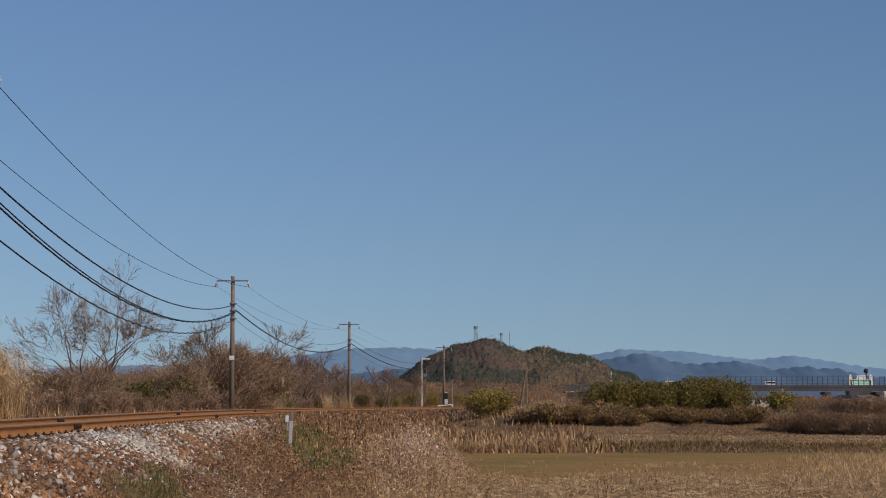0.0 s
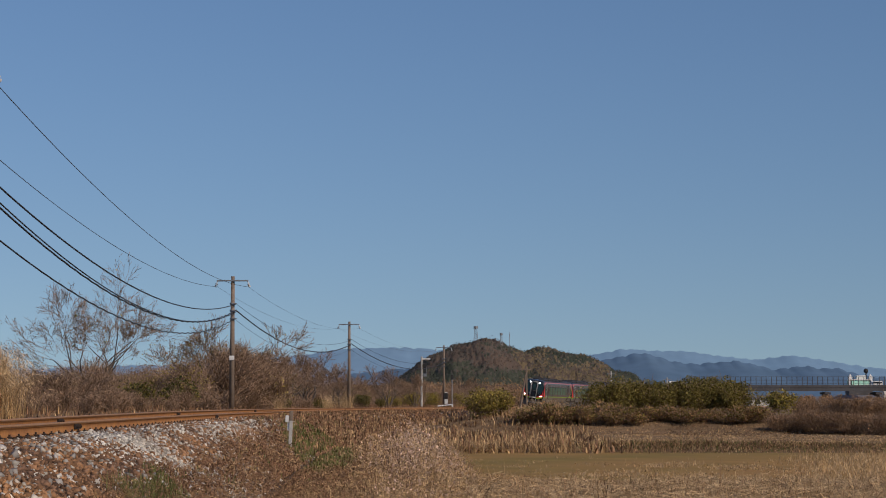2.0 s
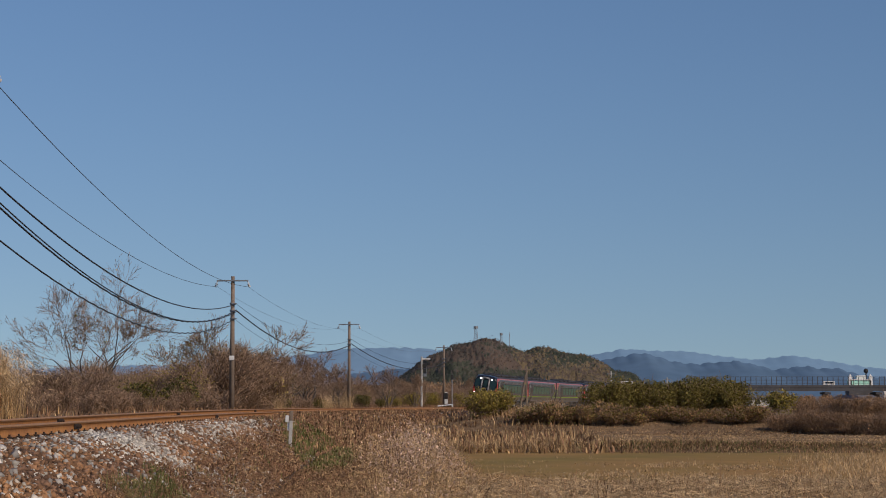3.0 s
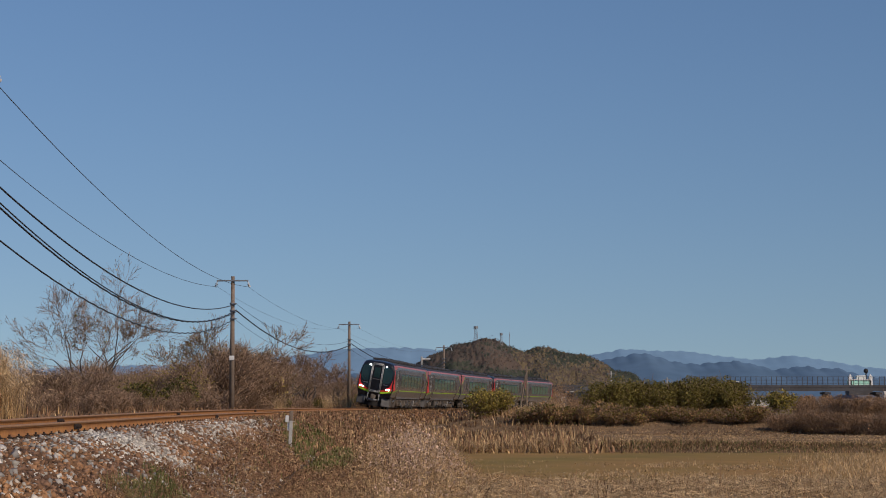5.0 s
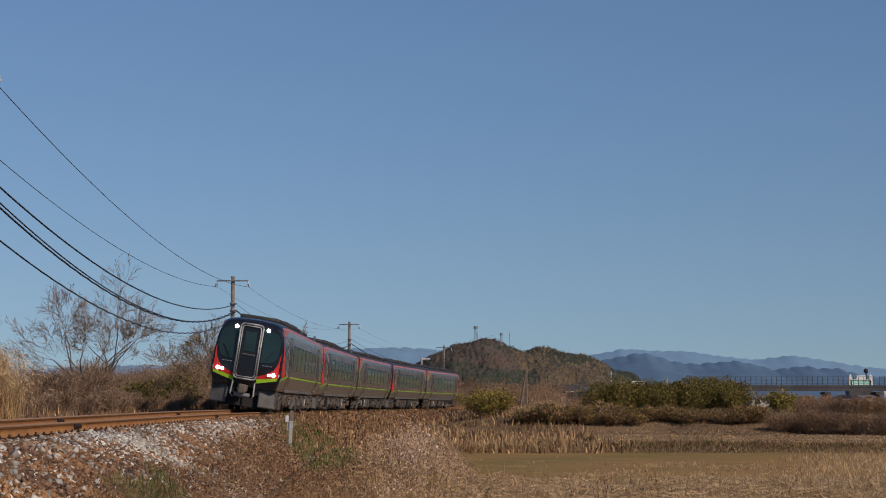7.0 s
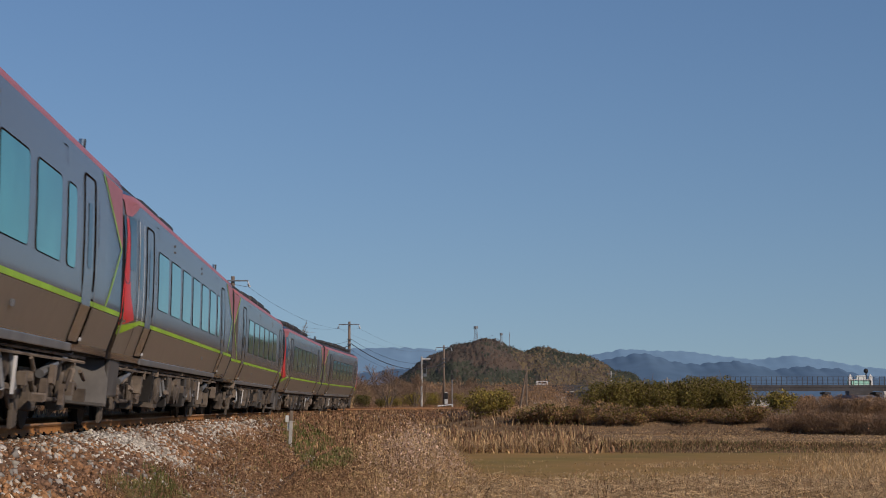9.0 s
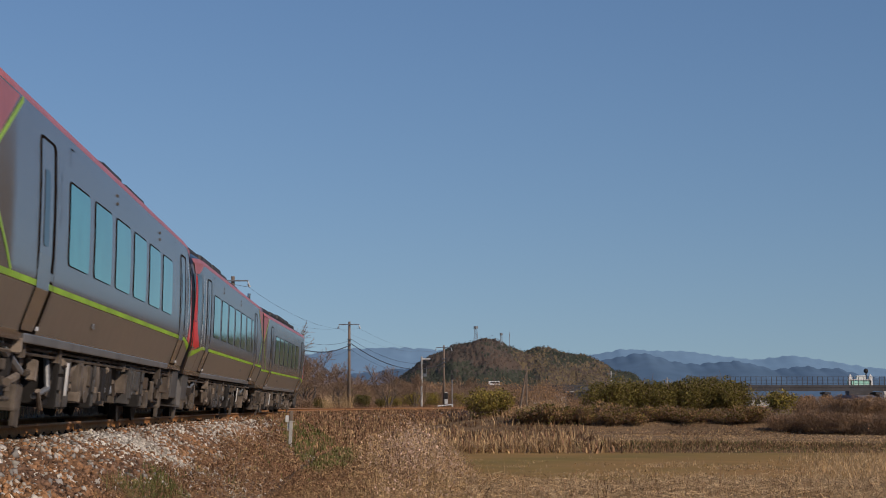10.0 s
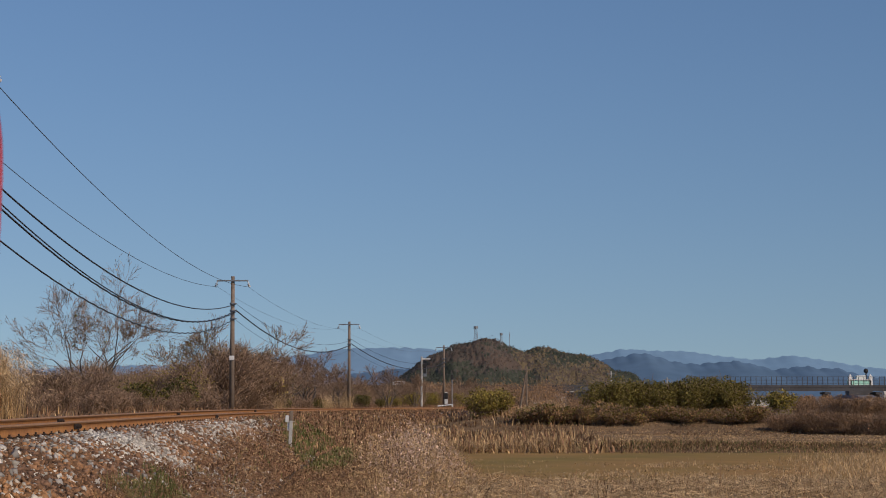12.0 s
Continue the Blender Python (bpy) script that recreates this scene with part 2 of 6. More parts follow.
def build_track():
    us = np.concatenate([np.arange(-60, 120, 1.0), np.arange(120, 420, 3.0)])
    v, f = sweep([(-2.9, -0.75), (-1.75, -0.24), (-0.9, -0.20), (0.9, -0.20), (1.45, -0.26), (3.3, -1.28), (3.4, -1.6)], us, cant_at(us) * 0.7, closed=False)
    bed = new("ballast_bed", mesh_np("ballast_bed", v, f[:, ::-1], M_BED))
    tagged(bed, "near-black bed under the stones, shade of the gaps in its colour", "ballast", kind="structure")
    head = [(-0.033, -0.035), (-0.033, 0.0), (0.033, 0.0), (0.033, -0.035)]
    web = [(-0.0635, -0.153), (-0.0635, -0.140), (-0.012, -0.118), (-0.010, -0.045), (-0.032, -0.036),
           (0.032, -0.036), (0.010, -0.045), (0.012, -0.118), (0.0635, -0.140), (0.0635, -0.153)]
    for side in (-0.566, 0.566):
        rail = tagged(new("rail"), "rust-brown steel rail on a curved single track", "rail", "rails of the track", "structure")
        v, f = sweep([(side + o, z) for o, z in web], us, cant_at(us))
        part("web", mesh_np("web", v, f[:, ::-1], M_RUST), rail)
        v, f = sweep([(side + o, z) for o, z in head], us, cant_at(us))
        part("head", mesh_np("head", v, f[:, ::-1], M_RAILHEAD), rail, "worn running surface")
        plate = bmesh.new()
        add_box(plate, 0.032, 0, -0.08, 0.03, 0.56, 0.075, bevel=0.008)
        add_box(plate, -0.032, 0, -0.08, 0.03, 0.56, 0.075, bevel=0.008)
        for i in range(4):
            add_tube(plate, (-0.07, -0.21 + 0.14 * i, -0.08), (0.07, -0.21 + 0.14 * i, -0.08), 0.017, seg=6)
        pm = bm_mesh("fishplate", plate, M_CLIP)
        for u in (7.6 if side > 0 else 5.8, 16.2 if side > 0 else 21.5, 41.2, 66.2):
            x, y, h, th = track(u)
            roll = float(cant_at(u))
            p0 = beside(u, side, 0, roll)
            part("fishplate", pm, rail, "bolted joint plate", pose(*p0, 0, 0, 0) @ Euler((0, roll, -th)).to_matrix().to_4x4())
    sl = box_mesh("sleeper", (2.1, 0.2, 0.14), M_SLEEPER, 0.015)
    cb = bmesh.new()
    for s in (-0.566, 0.566):
        for d in (0.085,):
            add_box(cb, s + d, 0, 0.085, 0.06, 0.08, 0.035, bevel=0.01)
            add_tube(cb, (s + d, 0, 0.08), (s + d, 0, 0.125), 0.014, seg=6)
    cm = bm_mesh("rail_clip", cb, M_CLIP)
    bedding = tagged(new("sleeper_row"), "weathered sleepers half buried in stone", "sleepers", kind="structure")
    for i in range(150):
        u = -6 + 0.61 * i
        x, y, h, th = track(u)
        roll = float(cant_at(u))
        p0 = beside(u, 0, -0.235, roll)
        m = Matrix.Translation(p0) @ Euler((0, roll, -th)).to_matrix().to_4x4()
        part("sleeper", sl, bedding, m=m)
        part("rail_clip", cm, bedding, m=m)


build_track()


# ---- the train: five diesel railcars ----
SECTION = [(1.285, 1.04), (1.287, 1.14), (1.346, 1.37), (1.405, 1.60), (1.41, 1.75), (1.395, 2.00), (1.36, 2.45), (1.325, 2.80), (1.28, 3.17),
           (1.25, 3.40), (1.238, 3.44), (1.19, 3.51), (1.00, 3.61), (0.70, 3.67), (0.35, 3.70), (0.0, 3.71)]
_sz, _sx = [z for x, z in SECTION[:12]], [x for x, z in SECTION[:12]]
HALF = 10.33         # gangway end from the middle
FRONT = 10.28        # cab front from the middle


def nose(d, z):
    """Width factor and setback of the cab end, d metres behind its front."""
    w = np.interp(d, [0.0, 0.04, 0.14, 0.32, 0.6, 1.1, 1.8], [0.915, 0.95, 0.97, 0.982, 0.99, 0.997, 1.0])
    w = w * (1 - 0.11 * np.clip((z - 2.7) / 0.75, 0, 1) ** 2 * np.clip(1 - d / 0.9, 0, 1))
    lean = 0.11 * np.clip((z - 1.7) / 1.9, 0, 1) ** 1.3 + 0.10 * np.clip((1.6 - z) / 0.5, 0, 1)
    drop = np.interp(d, [0, 0.1, 0.3, 0.8, 1.8], [0.2, 0.13, 0.07, 0.02, 0.0])
    return w, lean * np.clip(1 - d / 1.8, 0, 1), drop


def skin(y, z, out=0.0, cab=True):
    """A point of the +x side at y along the car (front at -HALF), out metres proud."""
    x = np.interp(z, _sz, _sx)
    d = y + FRONT
    w, setback, drop = nose(d, z) if cab else (1.0, 0.0, 0.0)
    return x * w + out, y + setback


def side_patch(quads, out, cab=True, n=1):
    """Thin pieces that lie on the side: quads of (y, z) corners, counted round."""
    vs, fs = [], []
    for q in quads:
        q = np.array(q, float)
        base = len(vs)
        for i in range(n + 1):
            for j in range(n + 1):
                a, b = i / n, j / n
                y, z = (1 - a) * (1 - b) * q[0] + a * (1 - b) * q[1] + a * b * q[2] + (1 - a) * b * q[3]
                x, yy = skin(y, z, out, cab)
                vs.append((x, yy, z))
        for i in range(n):
            for j in range(n):
                k = base + i * (n + 1) + j
                fs.append((k, k + n + 1, k + n + 2, k + 1))
    return vs, fs


def rounded(y0, y1, z0, z1, r, out, cab=True, rows=6):
    """A panel with rounded corners that follows the side's curve."""
    pts = []
    for cy, cz, a0 in ((y1 - r, z1 - r, 0), (y0 + r, z1 - r, 90), (y0 + r, z0 + r, 180), (y1 - r, z0 + r, 270)):
        for k in range(4):
            a = radians(a0 + 30 * k)
            pts.append((cy + r * math.cos(a), cz + r * math.sin(a)))
    left = [p for p in pts if p[0] < (y0 + y1) / 2]
    vs, fs = [], []
    zs = sorted({round(p[1], 4) for p in pts} | set(np.linspace(z0 + r, z1 - r, rows).round(4)))
    for z in zs:
        cand = sorted((abs(p[1] - z), p[0]) for p in left)
        e = cand[0][1] if cand[0][0] < 1e-3 else y0
        for y in (e, y0 + y1 - e):
            x, yy = skin(y, z, out, cab)
            vs.append((x, yy, z))
    for i in range(len(zs) - 1):
        fs.append((2 * i, 2 * i + 1, 2 * i + 3, 2 * i + 2))
    return vs, fs


def both(vf):
    """The same piece on both sides of the car."""
    v, f = vf
    v = np.array(v, float)
    n = len(v)
    return np.concatenate([v, v * [-1, 1, 1]]), list(f) + [tuple(n + i for i in reversed(q)) for q in f]


def side_part(name, vf, mat, parent, label="", mirror=True):
    if mirror:
        for s in (1, -1):
            v = np.array(vf[0], float) * [s, 1, 1]
            f = vf[1] if s > 0 else [tuple(reversed(q)) for q in vf[1]]
            part(name, mesh_np(name, v, f, mat), parent, label)
    else:
        part(name, mesh_np(name, vf[0], vf[1], mat), parent, label)


def build_shell(car):
    ys = [-FRONT + d for d in (0.0, 0.04, 0.14, 0.32, 0.6, 1.1, 1.8)] + list(np.linspace(-8, HALF, 12))
    vs, fs, mi = [], [], []
    full = SECTION + [(-x, z) for x, z in reversed(SECTION[:-1])]
    k = len(full)
    for y in ys:
        for x, z in full:
            w, setback, drop = nose(y + FRONT, z)
            zz = z - drop * max(0.0, (z - 2.8) / 1.0) * (1 + 0.6 * (1 - abs(x) / 1.4))
            vs.append((x * w, y + setback, zz))
    for i in range(len(ys) - 1):
        for j in range(k - 1):
            a = i * k + j
            fs.append((a, a + k, a + k + 1, a + 1))
            z = (full[j][1] + full[j + 1][1]) / 2
            m = 0 if z < 1.13 else 1 if z < 1.6 else 0 if z < 3.40 else 2 if z < 3.54 else 3
            if ys[i] + FRONT < 0.6 and z > 3.35:
                m = 4 if (ys[i] + FRONT < 0.3 or z > 3.53) else 2
            if ys[i] + FRONT < 0.13:
                m = 4
            mi.append(m)
        fs.append((i * k + k - 1, (i + 1) * k + k - 1, (i + 1) * k, i * k))
        mi.append(3)
    fs.append(tuple(range(k)))
    mi.append(4)
    fs.append(tuple((len(ys) - 1) * k + j for j in reversed(range(k))))
    mi.append(3)
    me = mesh_np("body", vs, fs, [M_BODY, M_LOWER, M_PINK, M_ROOF, M_GLOSSBLACK], mi)
    me.polygons.foreach_set("use_smooth", np.array([k in (0, 2) for k in mi], dtype=bool))
    part("body", me, car, "dark grey glossy body with red roof edge")


def strip(y0, y1, z0, z1, out, n=12):
    t = np.linspace(0, 1, n + 1)
    return side_patch([[(y0 + (y1 - y0) * a, z0(a) if callable(z0) else z0), (y0 + (y1 - y0) * b, z0(b) if callable(z0) else z0),
                        (y0 + (y1 - y0) * b, z1(b) if callable(z1) else z1), (y0 + (y1 - y0) * a, z1(a) if callable(z1) else z1)]
                       for a, b in zip(t[:-1], t[1:])], out)


def band(a, b, wid, out=0.009):
    """A painted line on the side from (y, z) a to b."""
    a, b = np.array(a, float), np.array(b, float)
    d = (b - a) / np.linalg.norm(b - a)
    nrm = np.array([-d[1], d[0]]) * wid / 2
    return side_patch([[a - nrm, b - nrm, b + nrm, a + nrm]], out, n=4)


def build_bogie(car, y, tail):
    bogie = part("bogie", None, car, "grimy two-axle bogie", pose(0, y, 0))
    bm = bmesh.new()
    for s in (-1, 1):
        add_box(bm, s * 0.98, 0, 0.62, 0.16, 2.7, 0.17, bevel=0.03)
        add_box(bm, s * 0.98, 0, 0.50, 0.18, 0.9, 0.16, bevel=0.03)
        for d in (-1.05, 1.05):
            add_box(bm, s * 1.02, d, 0.43, 0.2, 0.34, 0.3, bevel=0.04)
            add_tube(bm, (s * 0.98, d - 0.28, 0.5), (s * 0.98, d - 0.28, 0.78), 0.09)
            add_tube(bm, (s * 0.98, d + 0.28, 0.5), (s * 0.98, d + 0.28, 0.78), 0.09)
        add_box(bm, s * 1.0, -1.62, 0.34, 0.05, 0.3, 0.5, rx=6, bevel=0.01)
        add_box(bm, s * 1.12, 0.1, 0.78, 0.1, 0.5, 0.12, bevel=0.02)
        add_tube(bm, (s * 1.1, -0.5, 0.42), (s * 1.1, 0.5, 0.42), 0.03)
        add_box(bm, s * 1.12, 0.62, 0.6, 0.08, 0.16, 0.34, bevel=0.02)
    add_box(bm, 0, 0, 0.62, 2.0, 0.5, 0.2, bevel=0.02)
    part("bogie_frame", bm_mesh("bogie_frame", bm, M_UNDER), bogie)
    for s in (-1, 1):
        sp = bmesh.new()
        add_tube(sp, (s * 0.95, 0, 0.66), (s * 0.95, 0, 1.0), 0.25, 0.27, 14)
        part("air_spring", bm_mesh("air_spring", sp, M_DARK), bogie)
        dm = bmesh.new()
        add_tube(dm, (s * 1.12, -0.9, 0.72), (s * 1.16, 0.4, 0.95), 0.055)
        add_tube(dm, (s * 1.16, 0.4, 0.95), (s * 1.2, 0.7, 1.02), 0.035)
        part("damper", bm_mesh("damper", dm, M_STEEL), bogie)
        for d in (-1.05, 1.05):
            wm = bmesh.new()
            add_tube(wm, (s * 0.50, d, 0.43), (s * 0.535, d, 0.43), 0.455, 0.455, 24)
            add_tube(wm, (s * 0.535, d, 0.43), (s * 0.64, d, 0.43), 0.43, 0.43, 24)
            add_tube(wm, (s * 0.6, d, 0.43), (s * 0.72, d, 0.43), 0.13, 0.1, 12)
            part("wheel", bm_mesh("wheel", wm, M_DARK), bogie)
    for d in (-1.05, 1.05):
        ax = bmesh.new()
        add_tube(ax, (-0.6, d, 0.43), (0.6, d, 0.43), 0.08)
        part("axle", bm_mesh("axle", ax, M_DARK), bogie)


def build_underfloor(car, rng):
    y = -4.7
    floor = bmesh.new()
    add_box(floor, 0, 0.15, 1.08, 2.45, 2 * HALF - 0.8, 0.14)
    part("underframe", bm_mesh("underframe", floor, M_DARK), car)
    while y < 4.6:
        w = rng.choice((0.16, 0.22, 0.3, 0.38, 0.5, 0.7))
        bot = rng.uniform(0.26, 0.62)
        kind = rng.random()
        for s in (-1, 1):
            bm = bmesh.new()
            if kind < 0.16:
                add_tube(bm, (s * 0.75, y + 0.3, 0.68), (s * 1.2, y + 0.3, 0.68), 0.30, 0.30, 18)
                add_tube(bm, (s * 1.2, y + 0.3, 0.68), (s * 1.23, y + 0.3, 0.68), 0.22, 0.10, 18)
                name, mat = "fan_housing", M_UNDER
            elif kind < 0.34:
                add_box(bm, s * 1.0, y + w / 2, 0.62, 0.42, w, 0.62, bevel=0.02)
                name, mat = "radiator", M_DARK
            else:
                dx = rng.uniform(-.28, .06)
                add_box(bm, s * (1.0 + dx), y + w / 2, (bot + 0.96) / 2, 0.36, w, 0.96 - bot, bevel=0.012)
                add_box(bm, s * (1.185 + dx), y + w / 2, (bot + 0.96) / 2, 0.04, w * 0.7, (0.96 - bot) * 0.7, bevel=0.008)
                add_box(bm, s * (1.21 + dx), y + w * 0.3, (bot + 0.96) / 2, 0.02, 0.03, 0.09)
                name, mat = "equipment_box", rng.choice((M_UNDER, M_UNDER, M_UNDER, M_DARK, M_SKIRT))
            unit = part(name, bm_mesh(name, bm, mat), car)
            if name == "radiator":
                grille = box_mesh("grille", (0.02, w * 0.38, 0.16), M_SKIRT, 0)
                for i in range(2):
                    for j in range(3):
                        part("grille", grille, unit, m=pose(s * 1.215, y + w * (0.28 + 0.44 * i), 0.42 + 0.2 * j))
        if rng.random() < 0.5:
            for s in (-1, 1):
                pm = bmesh.new()
                add_tube(pm, (s * 1.1, y + w, 0.98), (s * 1.18, y + w + 0.1, 0.55), 0.035)
                add_tube(pm, (s * 1.18, y + w + 0.1, 0.55), (s * 1.1, y + w + 0.5, 0.45), 0.035)
                part("pipe", bm_mesh("pipe", pm, M_STEEL), car)
        y += w + rng.uniform(0.05, 0.20)
    for s in (-1, 1):
        bm = bmesh.new()
        for i in range(110):
            yy, zz, xx = rng.uniform(-9.2, 9.2), rng.uniform(0.45, 1.0), rng.uniform(0.95, 1.24)
            if rng.random() < 0.5:
                add_box(bm, s * xx, yy, zz, rng.uniform(.06, .16), rng.uniform(.06, .22), rng.uniform(.08, .3), rx=rng.uniform(-8, 8))
            else:
                add_tube(bm, (s * xx, yy, zz), (s * xx, yy + rng.uniform(-.5, .5), zz + rng.uniform(-.25, .1)), rng.uniform(.02, .05), seg=6)
        for zz in (0.98, 0.92):
            add_tube(bm, (s * 1.2, -9, zz), (s * 1.2, 9, zz), 0.022, seg=5)
        part("pipework", bm_mesh("pipework", bm, M_STEELDUST), car, "dusty pipes and fittings")
        part("data_plate", box_mesh("data_plate", (0.02, 0.12, 0.4), M_WHITE, 0.004), car, "white plate", pose(s * 1.27, 3.9, 0.68))


def build_cab_end(car, lit):
    y = -FRONT
    def face(x, z, out):
        return (x, y - out + 0.11 * max(0.0, (z - 1.7) / 1.9) ** 1.3 + 0.10 * min(1.0, max(0.0, (1.6 - z) / 0.5)), z)

    def face_panel(s, low, high, out, steps=6):
        """A panel on the flat front between two bent edges."""
        xs = np.linspace(low[0][0], low[-1][0], steps + 1)
        vs = []
        for x in xs:
            za, zb = (float(np.interp(x, [p[0] for p in e], [p[1] for p in e])) for e in (low, high))
            for k in range(5):
                vs.append(face(s * x, za + (zb - za) * k / 4, out))
        fs = [(5 * i + k, 5 * i + 5 + k, 5 * i + 6 + k, 5 * i + 1 + k) for i in range(steps) for k in range(4)]
        return vs, fs if s > 0 else [tuple(reversed(q)) for q in fs]

    def ring(bm, w, z0, z1, r, thick):
        """A bar bent round a tall opening with rounded corners."""
        pts = []
        for cx, cz, a0 in ((w - r, z1 - r, 0), (r - w, z1 - r, 90), (r - w, z0 + r, 180), (w - r, z0 + r, 270)):
            pts += [(cx + r * math.cos(radians(a0 + 30 * k)), cz + r * math.sin(radians(a0 + 30 * k))) for k in range(4)]
        for p, q in zip(pts, pts[1:] + pts[:1]):
            add_tube(bm, (p[0], y - 0.10, p[1]), (q[0], y - 0.10, q[1]), thick, None, 8)

    for s in (-1, 1):
        v, f = face_panel(s, [(0.49, 2.02), (1.0, 2.08), (1.16, 2.35)], [(0.49, 3.24), (1.0, 3.22), (1.16, 3.0)], 0.014)
        part("windscreen", mesh_np("windscreen", v, f, M_WIND), car, "dark tinted windscreen pane")
        bm = bmesh.new()
        add_tube(bm, face(s * 0.62, 2.02, 0.05), face(s * 0.98, 2.55, 0.05), 0.012, None, 6)
        part("wiper", bm_mesh("wiper", bm, M_DARK), car)
        # wrap-round quarter glass
        v, f = rounded(y + 0.10, y + 0.52, 2.15, 3.15, 0.12, 0.006)
        v = np.array(v) * [s, 1, 1]
        part("quarter_glass", mesh_np("quarter_glass", v, f if s > 0 else [tuple(reversed(q)) for q in f], M_WIND), car)
        # red corner sweeping up below the glass, lime edge under it
        v, f = face_panel(s, [(0.47, 1.38), (1.25, 1.54)], [(0.47, 1.50), (0.85, 1.64), (1.05, 1.80), (1.17, 2.05), (1.25, 2.5)], 0.018, 10)
        part("red_panel", mesh_np("red_panel", v, f, M_RED), car)
        v, f = face_panel(s, [(0.44, 1.22), (0.7, 1.28), (1.24, 1.43)], [(0.44, 1.38), (0.7, 1.42), (1.24, 1.54)], 0.016)
        part("lime_edge", mesh_np("lime_edge", v, f, M_LIME), car)
        for (x, z, r) in ((0.61, 3.27, 0.075), (0.90, 1.60, 0.06), (1.07, 1.62, 0.08)):
            bm = bmesh.new()
            add_tube(bm, face(s * x, z, -0.03), face(s * x, z, 0.06), r, r * 0.9, 14)
            part("headlamp", bm_mesh("headlamp", bm, M_LAMP if lit else M_LENS), car, "bright lit headlamp" if lit else "")
        for k in range(4):
            part("emblem_bar", box_mesh("emblem_bar", (0.07, 0.01, 0.035), M_STEEL, 0.003), car, "pale emblem mark", pose(*face(s * (0.62 + 0.10 * k), 1.93, 0.02)))
        # front skirt
        bm = bmesh.new()
        add_box(bm, s * 0.92, y + 0.30, 0.70, 0.66, 0.10, 0.74, rz=s * 16, rx=-10, bevel=0.05)
        add_box(bm, s * 0.50, y + 0.36, 0.92, 0.3, 0.08, 0.3, rx=-8, bevel=0.03)
        add_box(bm, s * 1.20, y + 0.85, 0.82, 0.08, 1.0, 0.66, bevel=0.03)
        part("front_skirt", bm_mesh("front_skirt", bm, M_SKIRT), car, "dusty grey steel skirt")
        bm = bmesh.new()
        add_tube(bm, (s * 0.42, y - 0.06, 1.22), (s * 0.44, y - 0.12, 0.72), 0.03, None, 8)
        add_tube(bm, (s * 0.44, y - 0.12, 0.72), (s * 0.36, y + 0.05, 0.6), 0.03, None, 8)
        part("brake_hose", bm_mesh("brake_hose", bm, M_GANGWAY), car)
    # gangway door in its bright double frame
    bm = bmesh.new()
    ring(bm, 0.43, 1.33, 3.42, 0.13, 0.033)
    ring(bm, 0.355, 1.41, 3.34, 0.10, 0.022)
    for z in (1.75, 2.35, 2.95):
        for s in (-1, 1):
            add_box(bm, s * 0.40, y - 0.10, z, 0.10, 0.05, 0.04)
    part("gangway_frame", bm_mesh("gangway_frame", bm, M_GANGWAY, True), car, "bright steel gangway frame with rounded corners")
    door = part("gangway_door", box_mesh("gangway_door", (0.68, 0.06, 1.9), M_GLOSSBLACK, 0.01), car, "", pose(0, y - 0.02, 2.36))
    part("door_window", box_mesh("door_window", (0.44, 0.02, 0.75), M_WIND, 0.01), door, "", pose(0, -0.035, 0.4))
    part("door_panel", box_mesh("door_panel", (0.52, 0.02, 0.06), M_SKIRT, 0.01), door, "", pose(0, -0.035, -0.1))
    bm = bmesh.new()
    add_box(bm, 0, y - 0.12, 0.98, 0.34, 0.5, 0.26, bevel=0.04)
    add_box(bm, 0, y - 0.36, 0.96, 0.26, 0.2, 0.34, bevel=0.04)
    part("coupler", bm_mesh("coupler", bm, M_UNDER), car)
    bm = bmesh.new()
    add_tube(bm, (-0.3, y - 0.1, 0.72), (0.3, y - 0.1, 0.72), 0.09, 0.09, 12)
    part("electric_coupler", bm_mesh("electric_coupler", bm, M_STEEL), car)
    bm = bmesh.new()
    add_box(bm, 0, y + 0.45, 0.48, 1.9, 0.08, 0.42, rx=-12, bevel=0.03)
    part("snowplough", bm_mesh("snowplough", bm, M_DARK), car)


